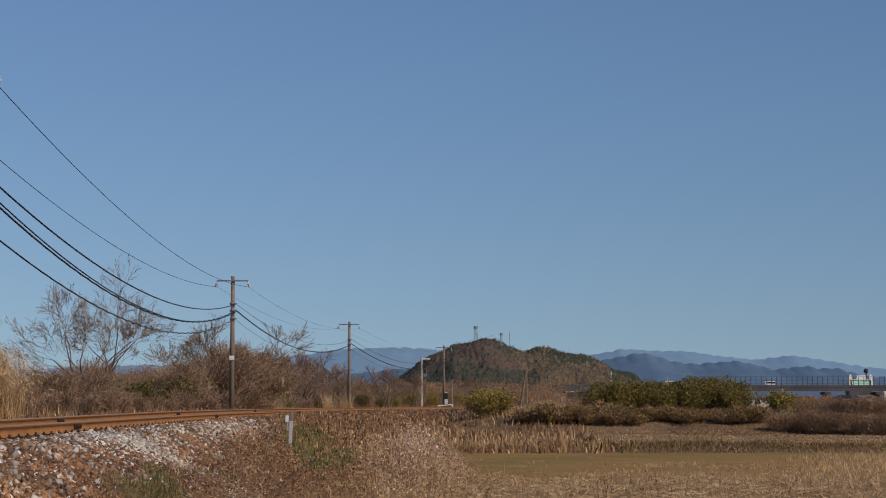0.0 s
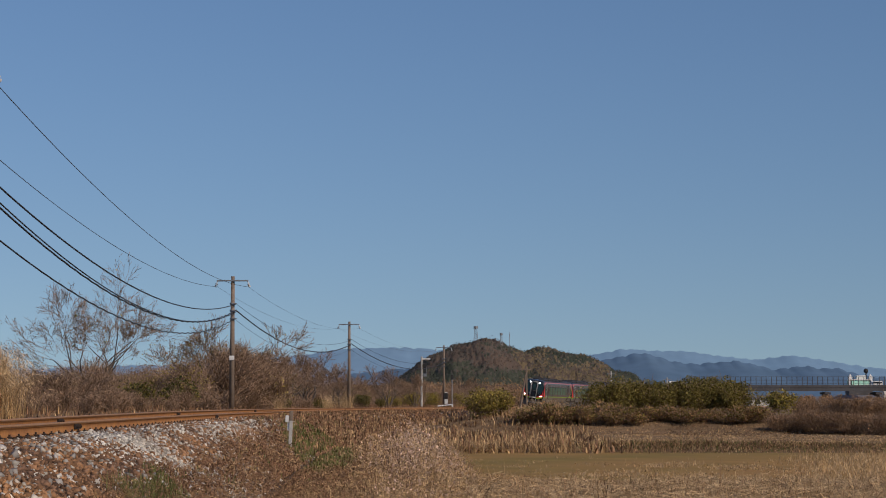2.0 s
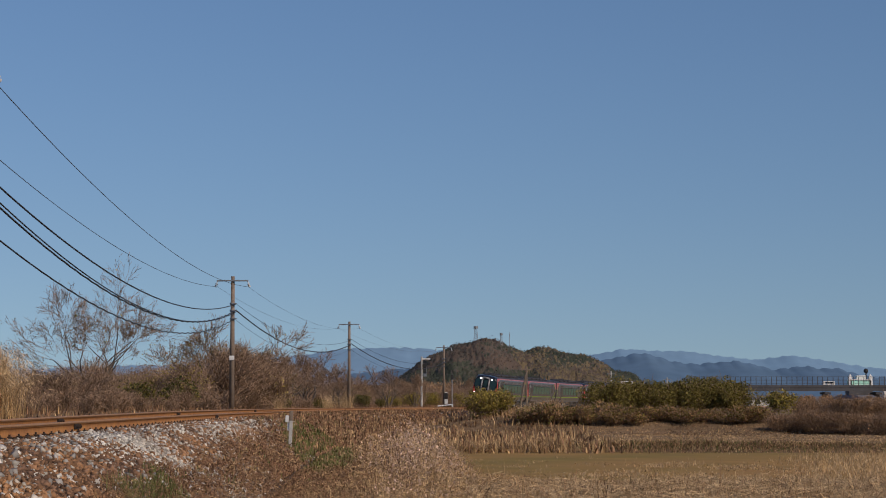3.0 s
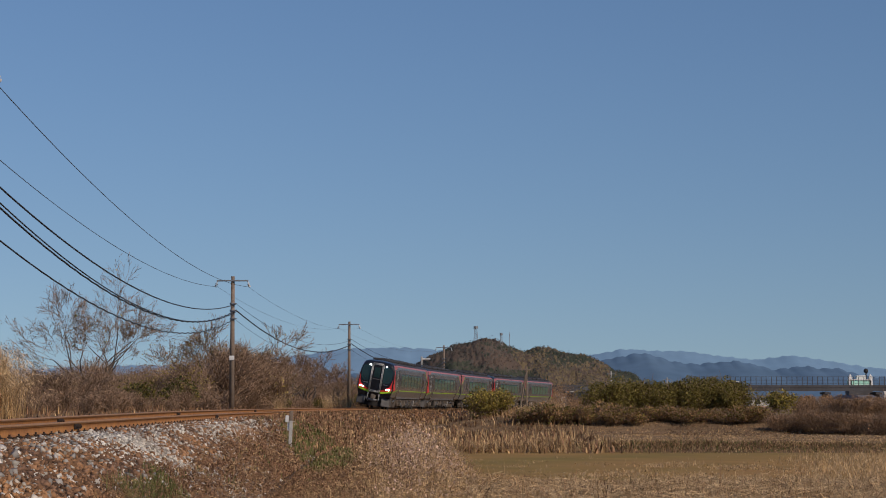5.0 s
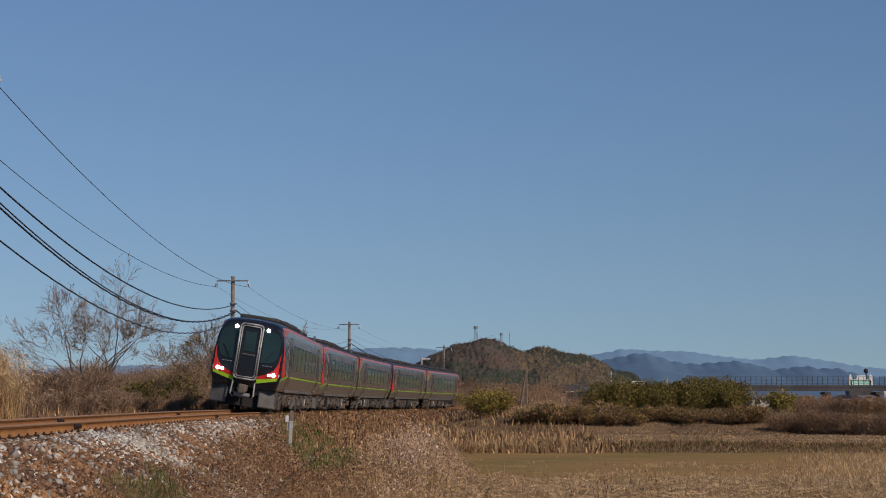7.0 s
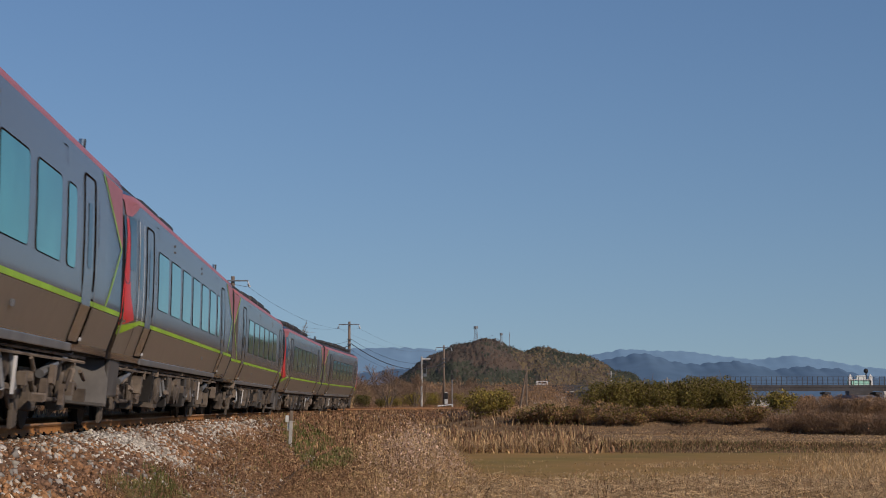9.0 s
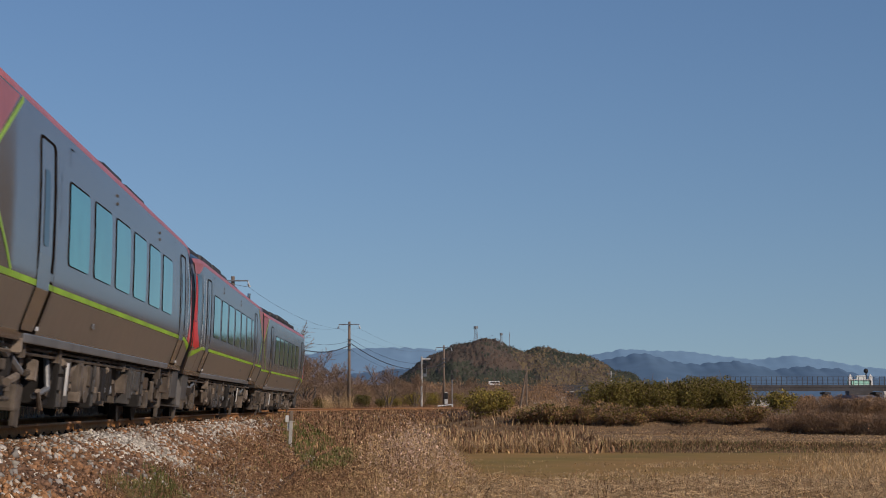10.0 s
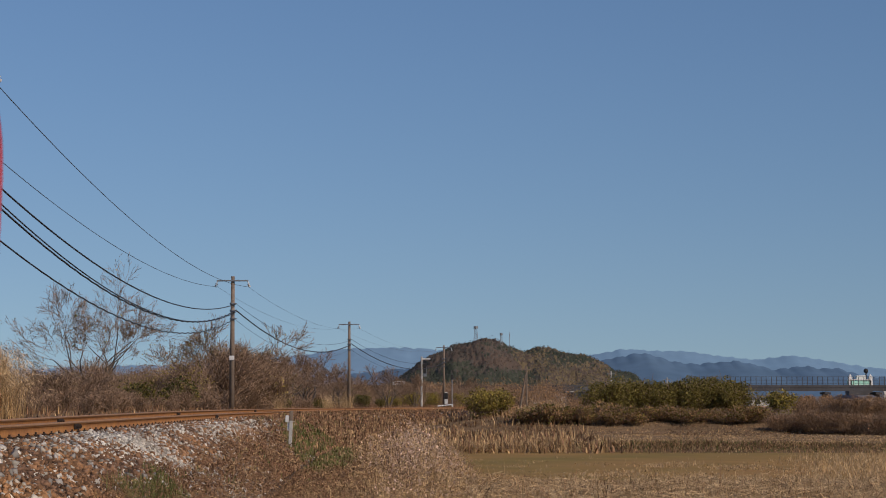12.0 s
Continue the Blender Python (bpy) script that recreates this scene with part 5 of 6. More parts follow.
    for (x, y, s) in ((-12.4, 121.0, 0.95), (-11.6, 130.0, 1.05), (-10.4, 138.0, 0.95), (-11.5, 146.0, 1.1), (-9.6, 165.0, 1.0), (-5.5, 178.0, 1.0), (-2.9, 186.0, 0.85), (3.5, 240.0, 1.0), (7.6, 232.0, 0.7)):
        c = copy_thing(t4, t4.matrix_basis)
        set_down(c, x, y, 0, rng.uniform(0, 360), s)
    # tall dry reeds
    r = np.random.default_rng(41)
    pieces = []
    for (cx, cy, sx, sy, n, h) in ((-11.35, 43.0, 0.62, 2.0, 5200, 1.7), (-9.6, 105.0, 0.4, 1.2, 120, 1.1),
                                   (-8.6, 134.0, 0.6, 2.0, 160, 1.2), (-7.9, 146.0, 0.6, 2, 160, 1.3), (5.6, 127.0, 0.8, 2.0, 260, 0.8), (9.0, 150.0, 2.0, 4.0, 400, 1.3)):
        x, y = r.normal(cx, sx * 0.55, n), r.normal(cy, sy * 0.5, n)
        p = np.stack([x, y, ground_z(x, y) - 0.05], -1)
        hh = h * r.uniform(0.55, 1.12, n)
        v, f, top = blades(r, p, hh, np.full(n, 0.011) * r.uniform(0.6, 1.5, n), 0.42)
        pieces.append((v, f, 0))
        k = r.random(n) < 0.55
        q = np.repeat(top[k], 5, 0) + r.normal(0, 0.05, (k.sum() * 5, 3)) * [1, 1, 2.6]
        pieces.append((*ribbons(q, q + r.normal(0, 0.05, q.shape) + [0.05, 0, -0.07], np.full(len(q), 0.006), np.full(len(q), 0.003), r), 1))
    stuff("tall_reeds", pieces, [M_TAN, M_STRAW], "tall dry tan reeds with feathery heads beside the track", "reeds")
    # low dead grass along the far shoulder of the line
    n = 16000
    u, o = r.uniform(18, 240, n), -r.uniform(2.9, 8.0, n)
    p = beside(u, o)
    p[:, 2] = ground_z(p[:, 0], p[:, 1]) - 0.03
    v, f, top = blades(r, p, r.uniform(0.12, 0.5, n) * np.clip(np.abs(o + 2.4) / 3, 0.25, 1), r.uniform(0.025, 0.05, n), 0.3)
    kind = r.random(n)
    half = len(f) // 2
    mi = np.concatenate([kind > 0.12, kind > 0.12]).astype(int)
    ob = new("shoulder_grass", mesh_np("shoulder_grass", v, f, [M_TAN, M_REDWEED], mi))
    tagged(ob, "dead grass along the far shoulder of the track", "grass", kind="stuff")


def build_right_side():
    rng = random.Random(51)
    bank = [shrub(160 + i, 1.1, 2.2, 500, 1500, M_RUSSET, "low brown scrub on the terrace bank", 0.05, second=M_HEDGE) for i in range(3)]
    places = [(5.6 + 0.83 * i + rng.uniform(-.4, .4), 124.0 - 0.06 * i + rng.uniform(-.6, .6), rng.uniform(0.8, 1.15)) for i in range(20)]
    scatter(bank, places, rng, "low scrub on the bank")
    hedge = [shrub(170 + i, 2.5, 3.4, 300, 7000, M_HEDGE, "dense yellowing evergreen bush on the terrace", 0.06, second=M_HEDGE) for i in range(3)]
    scatter(hedge, [(12.7, 139.0, 1.05), (14.1, 140.0, 1.2), (15.9, 139.5, 1.22), (17.8, 140.0, 1.18), (19.8, 139.5, 1.15), (21.4, 140.0, 1.15), (22.6, 139.0, 1.05), (13.6, 142, 0.95), (17, 142.5, 1.1), (20.6, 142.5, 1.15)], rng, "evergreen bushes on the terrace", -0.15, 0.95, 1.05)
    low = [shrub(180, 1.0, 1.9, 200, 2200, M_DGREEN, "low dark green bush on the terrace", 0.06, second=M_HEDGE)]
    scatter(low, [(6.4, 132, 1.0), (7.6, 132.5, 0.9), (8.6, 133, 0.7), (9.6, 134, 0.8)], rng, "low green bushes")
    yel = [shrub(185, 1.9, 2.5, 250, 3000, M_OLIVE, "yellow-green bush at the field's edge", 0.065, second=M_HEDGE)]
    scatter(yel, [(2.7, 127, 1.0), (3.8, 128, 1.1), (3.2, 129.5, 1.2), (24.3, 128.0, 0.95)], rng, "yellow-green bushes", -0.1, 0.95, 1.05)
    brown = [shrub(190 + i, 2.5, 3.4, 1200, 2200, M_RUSSET, "tall russet scrub along the field edge", 0.05, second=M_DRYLEAF) for i in range(3)]
    places = [(22.3 + 0.95 * i + rng.uniform(-.3, .3), 121.0 - 0.5 * i + rng.uniform(-.6, .6), 0.56 + 0.035 * i) for i in range(12)]
    places += [(26 + 1.4 * i, 130 + rng.uniform(-1, 2), 0.52 + 0.04 * i) for i in range(7)]
    scatter(brown, places, rng, "russet scrub at the field edge", -0.2, 0.9, 1.15)
    places = []
    for i in range(70):
        y = rng.uniform(180, 420)
        c = rng.uniform(0.035, 0.30)
        if c > 0.16:
            y = rng.uniform(150, 230)
        o, h, u = line_offset(c * y, y)
        if 4.5 < o or o < -6:
            places.append((c * y, y, rng.uniform(0.5, 0.75) * (0.28 if c > 0.16 else 1.0 if y < 300 else 1.15)))
    for i in range(30):
        u = rng.uniform(250, 400)
        places.append((*left_of_line(u, -rng.uniform(9, 30)), rng.uniform(0.8, 1.2)))
    for i in range(46):
        y = rng.uniform(400, 480)
        places.append((rng.uniform(-0.09, 0.072) * y, y, rng.uniform(2.2, 2.75)))
    for i in range(34):
        y = rng.uniform(560, 660)
        places.append((rng.uniform(0.09, 0.29) * y, y, rng.uniform(1.2, 1.6)))
    r = np.random.default_rng(52)
    pieces = []
    for (x, y, k) in places:
        n = int(800 * max(k, 0.5))
        lobe = r.uniform([-1.4, -1.4, 0.5], [1.4, 1.4, 1.9], (7, 3)) * k
        d = r.normal(size=(n, 3))
        d /= np.linalg.norm(d, axis=1, keepdims=True)
        c = lobe[r.integers(0, 7, n)] + d * r.random((n, 1)) ** 0.35 * [1.0 * k, 1.0 * k, 0.95 * k]
        c[:, 2] = np.abs(c[:, 2])
        c += [x, y, placed_z(x, y) - 0.2]
        up = c + r.normal(0, 0.12, c.shape) + [0, 0, 0.32]
        t = n // 2
        wide = np.full(t, 0.00009 * y)
        pieces.append((*ribbons(c[:t], up[:t], wide, wide * 0.5, r), 1))
        pieces.append((*flakes(r, c[t:], np.full(n - t, max(0.06, 0.00032 * y))), 0))
    stuff("far_scrub", pieces, [M_RUSSET, M_TWIG], "grey-brown scrub beyond the terrace and the line", "scrub")


build_left_bank()
build_right_side()


# ---- distance: hill, ranges, elevated road, houses ----
M_HILLSOIL = material("wooded_hill_floor", (0.115, 0.10, 0.078), 0.95, 0, 0.3, 0.2, second=(0.07, 0.065, 0.045), patch=0.03)
M_CROWN = [leafy("hill_crown_dark_green", (0.052, 0.062, 0.046), (0.075, 0.082, 0.058), 0.12, patch=0.05),
           leafy("hill_crown_brown", (0.135, 0.10, 0.078), (0.105, 0.082, 0.066), 0.12, patch=0.05),
           leafy("hill_crown_ochre", (0.195, 0.15, 0.085), (0.155, 0.125, 0.075), 0.12, patch=0.05),
           leafy("hill_crown_grey", (0.115, 0.10, 0.084), (0.09, 0.08, 0.068), 0.12, patch=0.05)]
# air haze is put into these blues, paler on the far range
M_RANGE1 = material("near_range_haze_blue", (0.10, 0.165, 0.25), 1.0, 0, 0.10, 0.02, second=(0.09, 0.152, 0.232), patch=0.004, spec=0)
M_RANGE2 = material("far_range_haze_blue", (0.175, 0.285, 0.405), 1.0, 0, 0.06, 0.02, second=(0.165, 0.272, 0.39), patch=0.004, spec=0)
M_DECK = material("grey_road_deck", (0.085, 0.085, 0.09), 0.85, 0, 0.15, 0.8, patch=0.1)
M_TILE = material("grey_roof_tile", (0.13, 0.13, 0.14), 0.7, 0, 0.2, 2, patch=0.4)
M_TILE2 = material("brown_roof_tile", (0.16, 0.12, 0.10), 0.7, 0, 0.2, 2, patch=0.4)
M_WALL = material("pale_render_wall", (0.58, 0.57, 0.54), 0.8, 0, 0.08, 2, patch=0.4)
M_MINT = material("mint_green_wall", (0.42, 0.80, 0.66), 0.6, 0, 0.08, 0.8, patch=0.3)
M_WINDARK = material("dark_far_window", (0.04, 0.05, 0.06), 0.2)
M_SIGNDARK = material("dark_signal_paint", (0.03, 0.03, 0.03), 0.6)

HX = 1200.0 / 3148.0


def hill_z(x, y):
    """A wooded knoll with a long shoulder."""
    crest = np.interp(x, [-75, -50, -40, -28.6, -15.6, -2.7, 7.2, 19.4, 28.2, 37, 43.5, 54.5, 63.3, 72, 82.7, 96, 109, 115, 122, 130, 137, 145, 175],
                      [0, 5, 9, 17, 27, 33, 38.5, 40, 43, 41.3, 38, 34.2, 36.8, 36.4, 33.8, 31.5, 27, 22.6, 20.4, 18, 12, 5, 0])
    z = crest * np.exp(-((y - 1200 - 0.12 * (x - 40)) / (45 + 0.25 * crest)) ** 2)
    return z - 0.5 + 1.2 * np.sin(x * 0.21) * np.cos(y * 0.13) * np.clip(z / 10, 0, 1)


def build_hill():
    xs, ys = np.meshgrid(np.linspace(-75, 175, 110), np.linspace(1060, 1330, 70), indexing="ij")
    zs = hill_z(xs, ys)
    idx = np.arange(xs.size).reshape(xs.shape)
    f = np.stack([idx[:-1, :-1], idx[1:, :-1], idx[1:, 1:], idx[:-1, 1:]], -1).reshape(-1, 4)
    hill = new("hill", mesh_np("hill", np.stack([xs, ys, zs], -1), f, M_HILLSOIL, smooth=True))
    tagged(hill, "low wooded hill with brown and dark green winter trees", "hill", kind="structure")
    # closed winter canopy: uneven crowns over the slope, tones in clumps
    rng = np.random.default_rng(61)
    xs, ys = np.meshgrid(np.arange(-72, 160, 0.9), np.concatenate([np.arange(1066, 1200, 1.3), np.arange(1200, 1290, 3.0)]), indexing="ij")
    rough = rng.normal(size=xs.shape)
    base = hill_z(xs, ys)
    zs = base + 1.9 + 0.6 * rough + 0.5 * wobble(xs, ys, 0.7)
    zs = np.where(base < 0.6, base - 1.0, zs)
    idx = np.arange(xs.size).reshape(xs.shape)
    f = np.stack([idx[:-1, :-1], idx[1:, :-1], idx[1:, 1:], idx[:-1, 1:]], -1).reshape(-1, 4)
    v = np.stack([xs + 0.3 * rng.normal(size=xs.shape), ys, zs], -1).reshape(-1, 3)

    def tones(x, y, z, spread):
        n = len(x)
        mix = wobble(x + 0.4 * z, y + z * 3, 0.07) + 0.5 * wobble(x + 7, z * 3.5, 0.25) + spread * rng.normal(size=n)
        kind = np.where(mix > 0.30, 0, np.where(mix > -0.10, 3, 1))
        ochre = (x > 48 + 9 * wobble(x, z * 3, 0.1)) & (z > 9) & (rng.random(n) < 0.5) & (kind != 0)
        kind = np.where(ochre, 2, kind)
        kind = np.where((np.hypot((x - 14) / 26, (z - 14) / 6) + 0.3 * wobble(x, z, 0.5) < 1) & (rng.random(n) < 0.8), 0, kind)
        return np.where((x > 111) & (rng.random(n) < 0.8), 0, kind)
    mid = v[f].mean(1)
    pieces = [(v, f, tones(mid[:, 0], mid[:, 1], mid[:, 2], 0.30))]
    n = 22000
    x, y = rng.uniform(-66, 150, n), rng.uniform(1072, 1235, n)
    z = hill_z(x, y)
    keep = z > 0.8
    x, y, z = x[keep], y[keep], z[keep]
    kind = tones(x, y, z, 0.2)
    c = np.stack([x, y, z + 2.0 + np.abs(rng.normal(0, 0.7, len(x)))], -1)
    for i in range(4):
        q = c[kind == i]
        pieces.append((*flakes(rng, q, np.full(len(q), 0.32)), i))
    vs, fs, mi, start = [], [], [], 0
    for v, f, k in pieces:
        vs.append(v), fs.append(f + start), mi.append(k if isinstance(k, np.ndarray) else np.full(len(f), k))
        start += len(v)
    wood = new("hill_wood", mesh_np("hill_wood", np.concatenate(vs), np.concatenate(fs), M_CROWN, np.concatenate(mi), smooth=True))
    tagged(wood, "mixed winter wood of bare and evergreen crowns", "wood", kind="stuff")
    # masts on the top
    for (x, top, wid, kind) in ((22, 51.5, 1.6, "tower"), (39, 47.0, 1.0, "tower"), (44.5, 49.0, 0.5, "mast")):
        y = 1192
        z0 = float(hill_z(np.array(x), np.array(y)))
        tower = tagged(new("radio_tower"), "slender pale radio mast on the hilltop", "radio mast", "masts on the hill")
        tower.matrix_basis = pose(x, y, z0)
        h = top - z0
        bm = bmesh.new()
        if kind == "tower":
            for sx in (-1, 1):
                for sy in (-1, 1):
                    add_tube(bm, (sx * wid, sy * wid, -1), (sx * wid * 0.45, sy * wid * 0.45, h), 0.16, 0.12, 5)
            for i in range(7):
                a, b = h * i / 7, h * (i + 1) / 7
                wa, wb = wid * (1 - 0.55 * i / 7), wid * (1 - 0.55 * (i + 1) / 7)
                for s in (-1, 1):
                    add_tube(bm, (-wa, s * wa, a), (wb, s * wb, b), 0.08, None, 4)
                    add_tube(bm, (wa, s * wa, a), (-wb, s * wb, b), 0.08, None, 4)
            part("lattice", bm_mesh("lattice", bm, M_STEEL), tower)
            bm = bmesh.new()
            add_tube(bm, (0, 0, h - 0.3), (0, 0, h + 0.2), wid * 1.1, wid * 1.1, 10)
            add_tube(bm, (0, 0, h + 0.2), (0, 0, h + 1.2), wid * 0.95, wid * 0.95, 10)
            part("platform", bm_mesh("platform", bm, M_STEEL), tower)
        else:
            add_tube(bm, (0, 0, -1), (0, 0, h), 0.22, 0.12, 6)
            part("mast", bm_mesh("mast", bm, M_STEEL), tower)
            bm = bmesh.new()
            add_box(bm, 0.3, 0, h * 0.8, 0.3, 0.3, 2.0)
            part("antenna", bm_mesh("antenna", bm, M_STEEL), tower)


def ridge(name, y0, depth, knots, mat, label, seed):
    """A mountain range from crest heights (x, z), with folded slopes towards the viewer."""
    kx, kz = [a for a, b in knots], [b for a, b in knots]
    xs = np.linspace(kx[0], kx[-1], 420)
    ts = np.linspace(0, 1, 16)
    X, T = np.meshgrid(xs, ts, indexing="ij")
    crest = np.interp(X, kx, kz)
    k = np.array([0.25, 0.5, 0.25])
    for _ in range(2):
        crest[1:-1] = k[0] * crest[:-2] + k[1] * crest[1:-1] + k[2] * crest[2:]
    fold = sum(np.sin(X * w + p) * a for w, p, a in ((0.021, seed, 1.0), (0.047, 2.1 * seed, 0.6), (0.11, 0.7 * seed, 0.35)))
    crest = crest + T ** 8 * (1.6 * np.sin(X * 0.19 + seed) + 1.1 * np.sin(X * 0.43 + 2 * seed) * np.sin(X * 0.051) + 0.8 * np.sin(X * 0.9))
    Z = crest * T ** 1.1 + fold * (1.2 * T * (1 - T) * 4 + 0.8 * T)
    Y = y0 - depth * (1 - T) + fold * 12 * T * (1 - T)
    idx = np.arange(X.size).reshape(X.shape)
    f = np.stack([idx[:-1, :-1], idx[1:, :-1], idx[1:, 1:], idx[:-1, 1:]], -1).reshape(-1, 4)
    ob = new(name, mesh_np(name, np.stack([X, Y, Z], -1), f, mat, smooth=True))
    tagged(ob, label, "mountains", kind="structure")


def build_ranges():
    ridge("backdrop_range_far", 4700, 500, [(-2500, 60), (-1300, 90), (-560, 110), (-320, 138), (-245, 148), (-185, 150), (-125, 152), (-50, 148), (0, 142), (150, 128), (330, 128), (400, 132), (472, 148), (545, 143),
                                            (650, 139), (725, 131), (815, 118), (870, 124), (920, 130), (980, 121), (1070, 108), (1170, 92), (1400, 110), (2600, 70)], M_RANGE2, "distant mountain range, air haze put into its pale blue colour", 1.3)
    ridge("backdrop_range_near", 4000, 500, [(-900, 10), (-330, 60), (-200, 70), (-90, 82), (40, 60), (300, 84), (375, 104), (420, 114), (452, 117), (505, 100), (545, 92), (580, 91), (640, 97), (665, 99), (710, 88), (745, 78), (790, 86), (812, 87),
                                             (850, 80), (890, 81), (930, 68), (1000, 60), (1200, 50), (1700, 40)], M_RANGE1, "wooded mountain range, air haze put into its darker blue colour", 2.2)


def build_unseen_side_ridge():
    """Unseen wooded ridge, added beyond the fields so the train's glossy side mirrors dark land."""
    az, ts = np.radians(np.linspace(17.5, 100, 160)), np.linspace(0, 1, 14)
    A, T = np.meshgrid(az, ts, indexing="ij")
    crest = 78 + 5 * np.sin(A * 9) + 3 * np.sin(A * 23 + 1) + 1.5 * np.sin(A * 71) + 1.0 * np.sin(A * 143 + 2)
    R = 400 + 90 * T + 5 * np.sin(A * 31) * T
    Z = -2.5 + crest * np.sin(T * 1.57) + 0.8 * np.sin(A * 160 + T * 40) * T
    idx = np.arange(A.size).reshape(A.shape)
    f = np.stack([idx[:-1, :-1], idx[:-1, 1:], idx[1:, 1:], idx[1:, :-1]], -1).reshape(-1, 4)
    ob = new("unseen_side_ridge", mesh_np("unseen_side_ridge", np.stack([R * np.sin(A), R * np.cos(A), Z], -1), f, M_HILLSOIL, smooth=True))
    tagged(ob, "unseen wooded ridge added for the train's glossy side to mirror", "hill", kind="structure")


def build_road():
    """Elevated road on piers with a tall open fence."""
    road = tagged(new("elevated_road"), "grey elevated road on piers with a tall post fence", "viaduct", kind="structure")
    x0, x1, y, zb, zt = -200.0, 240.0, 700.0, 5.6, 7.0
    bm = bmesh.new()
    add_box(bm, (x0 + x1) / 2, y, (zb + zt) / 2, x1 - x0, 10, zt - zb)
    add_box(bm, (x0 + x1) / 2, y - 5.0, zt + 0.45, x1 - x0, 0.25, 0.9)
    part("deck", bm_mesh("deck", bm, M_DECK), road)
    pier = bmesh.new()
    add_box(pier, 0, 0, 2.6, 2.2, 3.0, 6.6, bevel=0.2)
    add_box(pier, 0, 0, 5.3, 2.6, 9.0, 0.8, bevel=0.1)
    pm = bm_mesh("pier", pier, M_DECK)
    for i in range(22):
        part("pier", pm, road, m=pose(x0 + 10 + 20 * i, y, -0.6))
    post = box_mesh("fence_post", (0.22, 0.22, 4.0), M_DECK, 0)
    for i in range(44):
        part("fence_post", post, road, m=pose(96 + 2.0 * i, y - 5.0 + (0 if i % 3 else 0.3), zt + 2.2))
    rail = box_mesh("fence_rail", (88, 0.12, 0.12), M_DECK, 0)
    for z in (1.4, 2.8, 4.1):
        part("fence_rail", rail, road, m=pose(139, y - 5.0, zt + z))


def house(name, x, y, z, w, d, h, roof_h, wall, tile, label, turn=0.0):
    hs = tagged(new(name), label, "house", "houses in the distance")
    hs.matrix_basis = pose(x, y, z, 0, 0, turn)
    bm = bmesh.new()
    add_box(bm, 0, 0, h / 2 - 0.5, w, d, h + 1.0)
    part("wall", bm_mesh("wall", bm, wall), hs)
    o = 0.5
    vs = [(-w / 2 - o, -d / 2 - o, h), (w / 2 + o, -d / 2 - o, h), (w / 2 + o, d / 2 + o, h), (-w / 2 - o, d / 2 + o, h), (-w / 2 * 0.8, 0, h + roof_h), (w / 2 * 0.8, 0, h + roof_h)]
    part("roof", mesh_np("roof", vs, [(0, 1, 5, 4), (2, 3, 4, 5), (1, 2, 5), (3, 0, 4), (3, 2, 1, 0)], tile), hs, "low hipped roof")
    wm = box_mesh("window", (1.4, 0.1, 1.1), M_WINDARK, 0)
    for i in range(max(1, int(w / 3))):
        part("window", wm, hs, m=pose(-w / 2 + 1.6 + 3.0 * i, -d / 2 - 0.03, h * 0.6))
    return hs


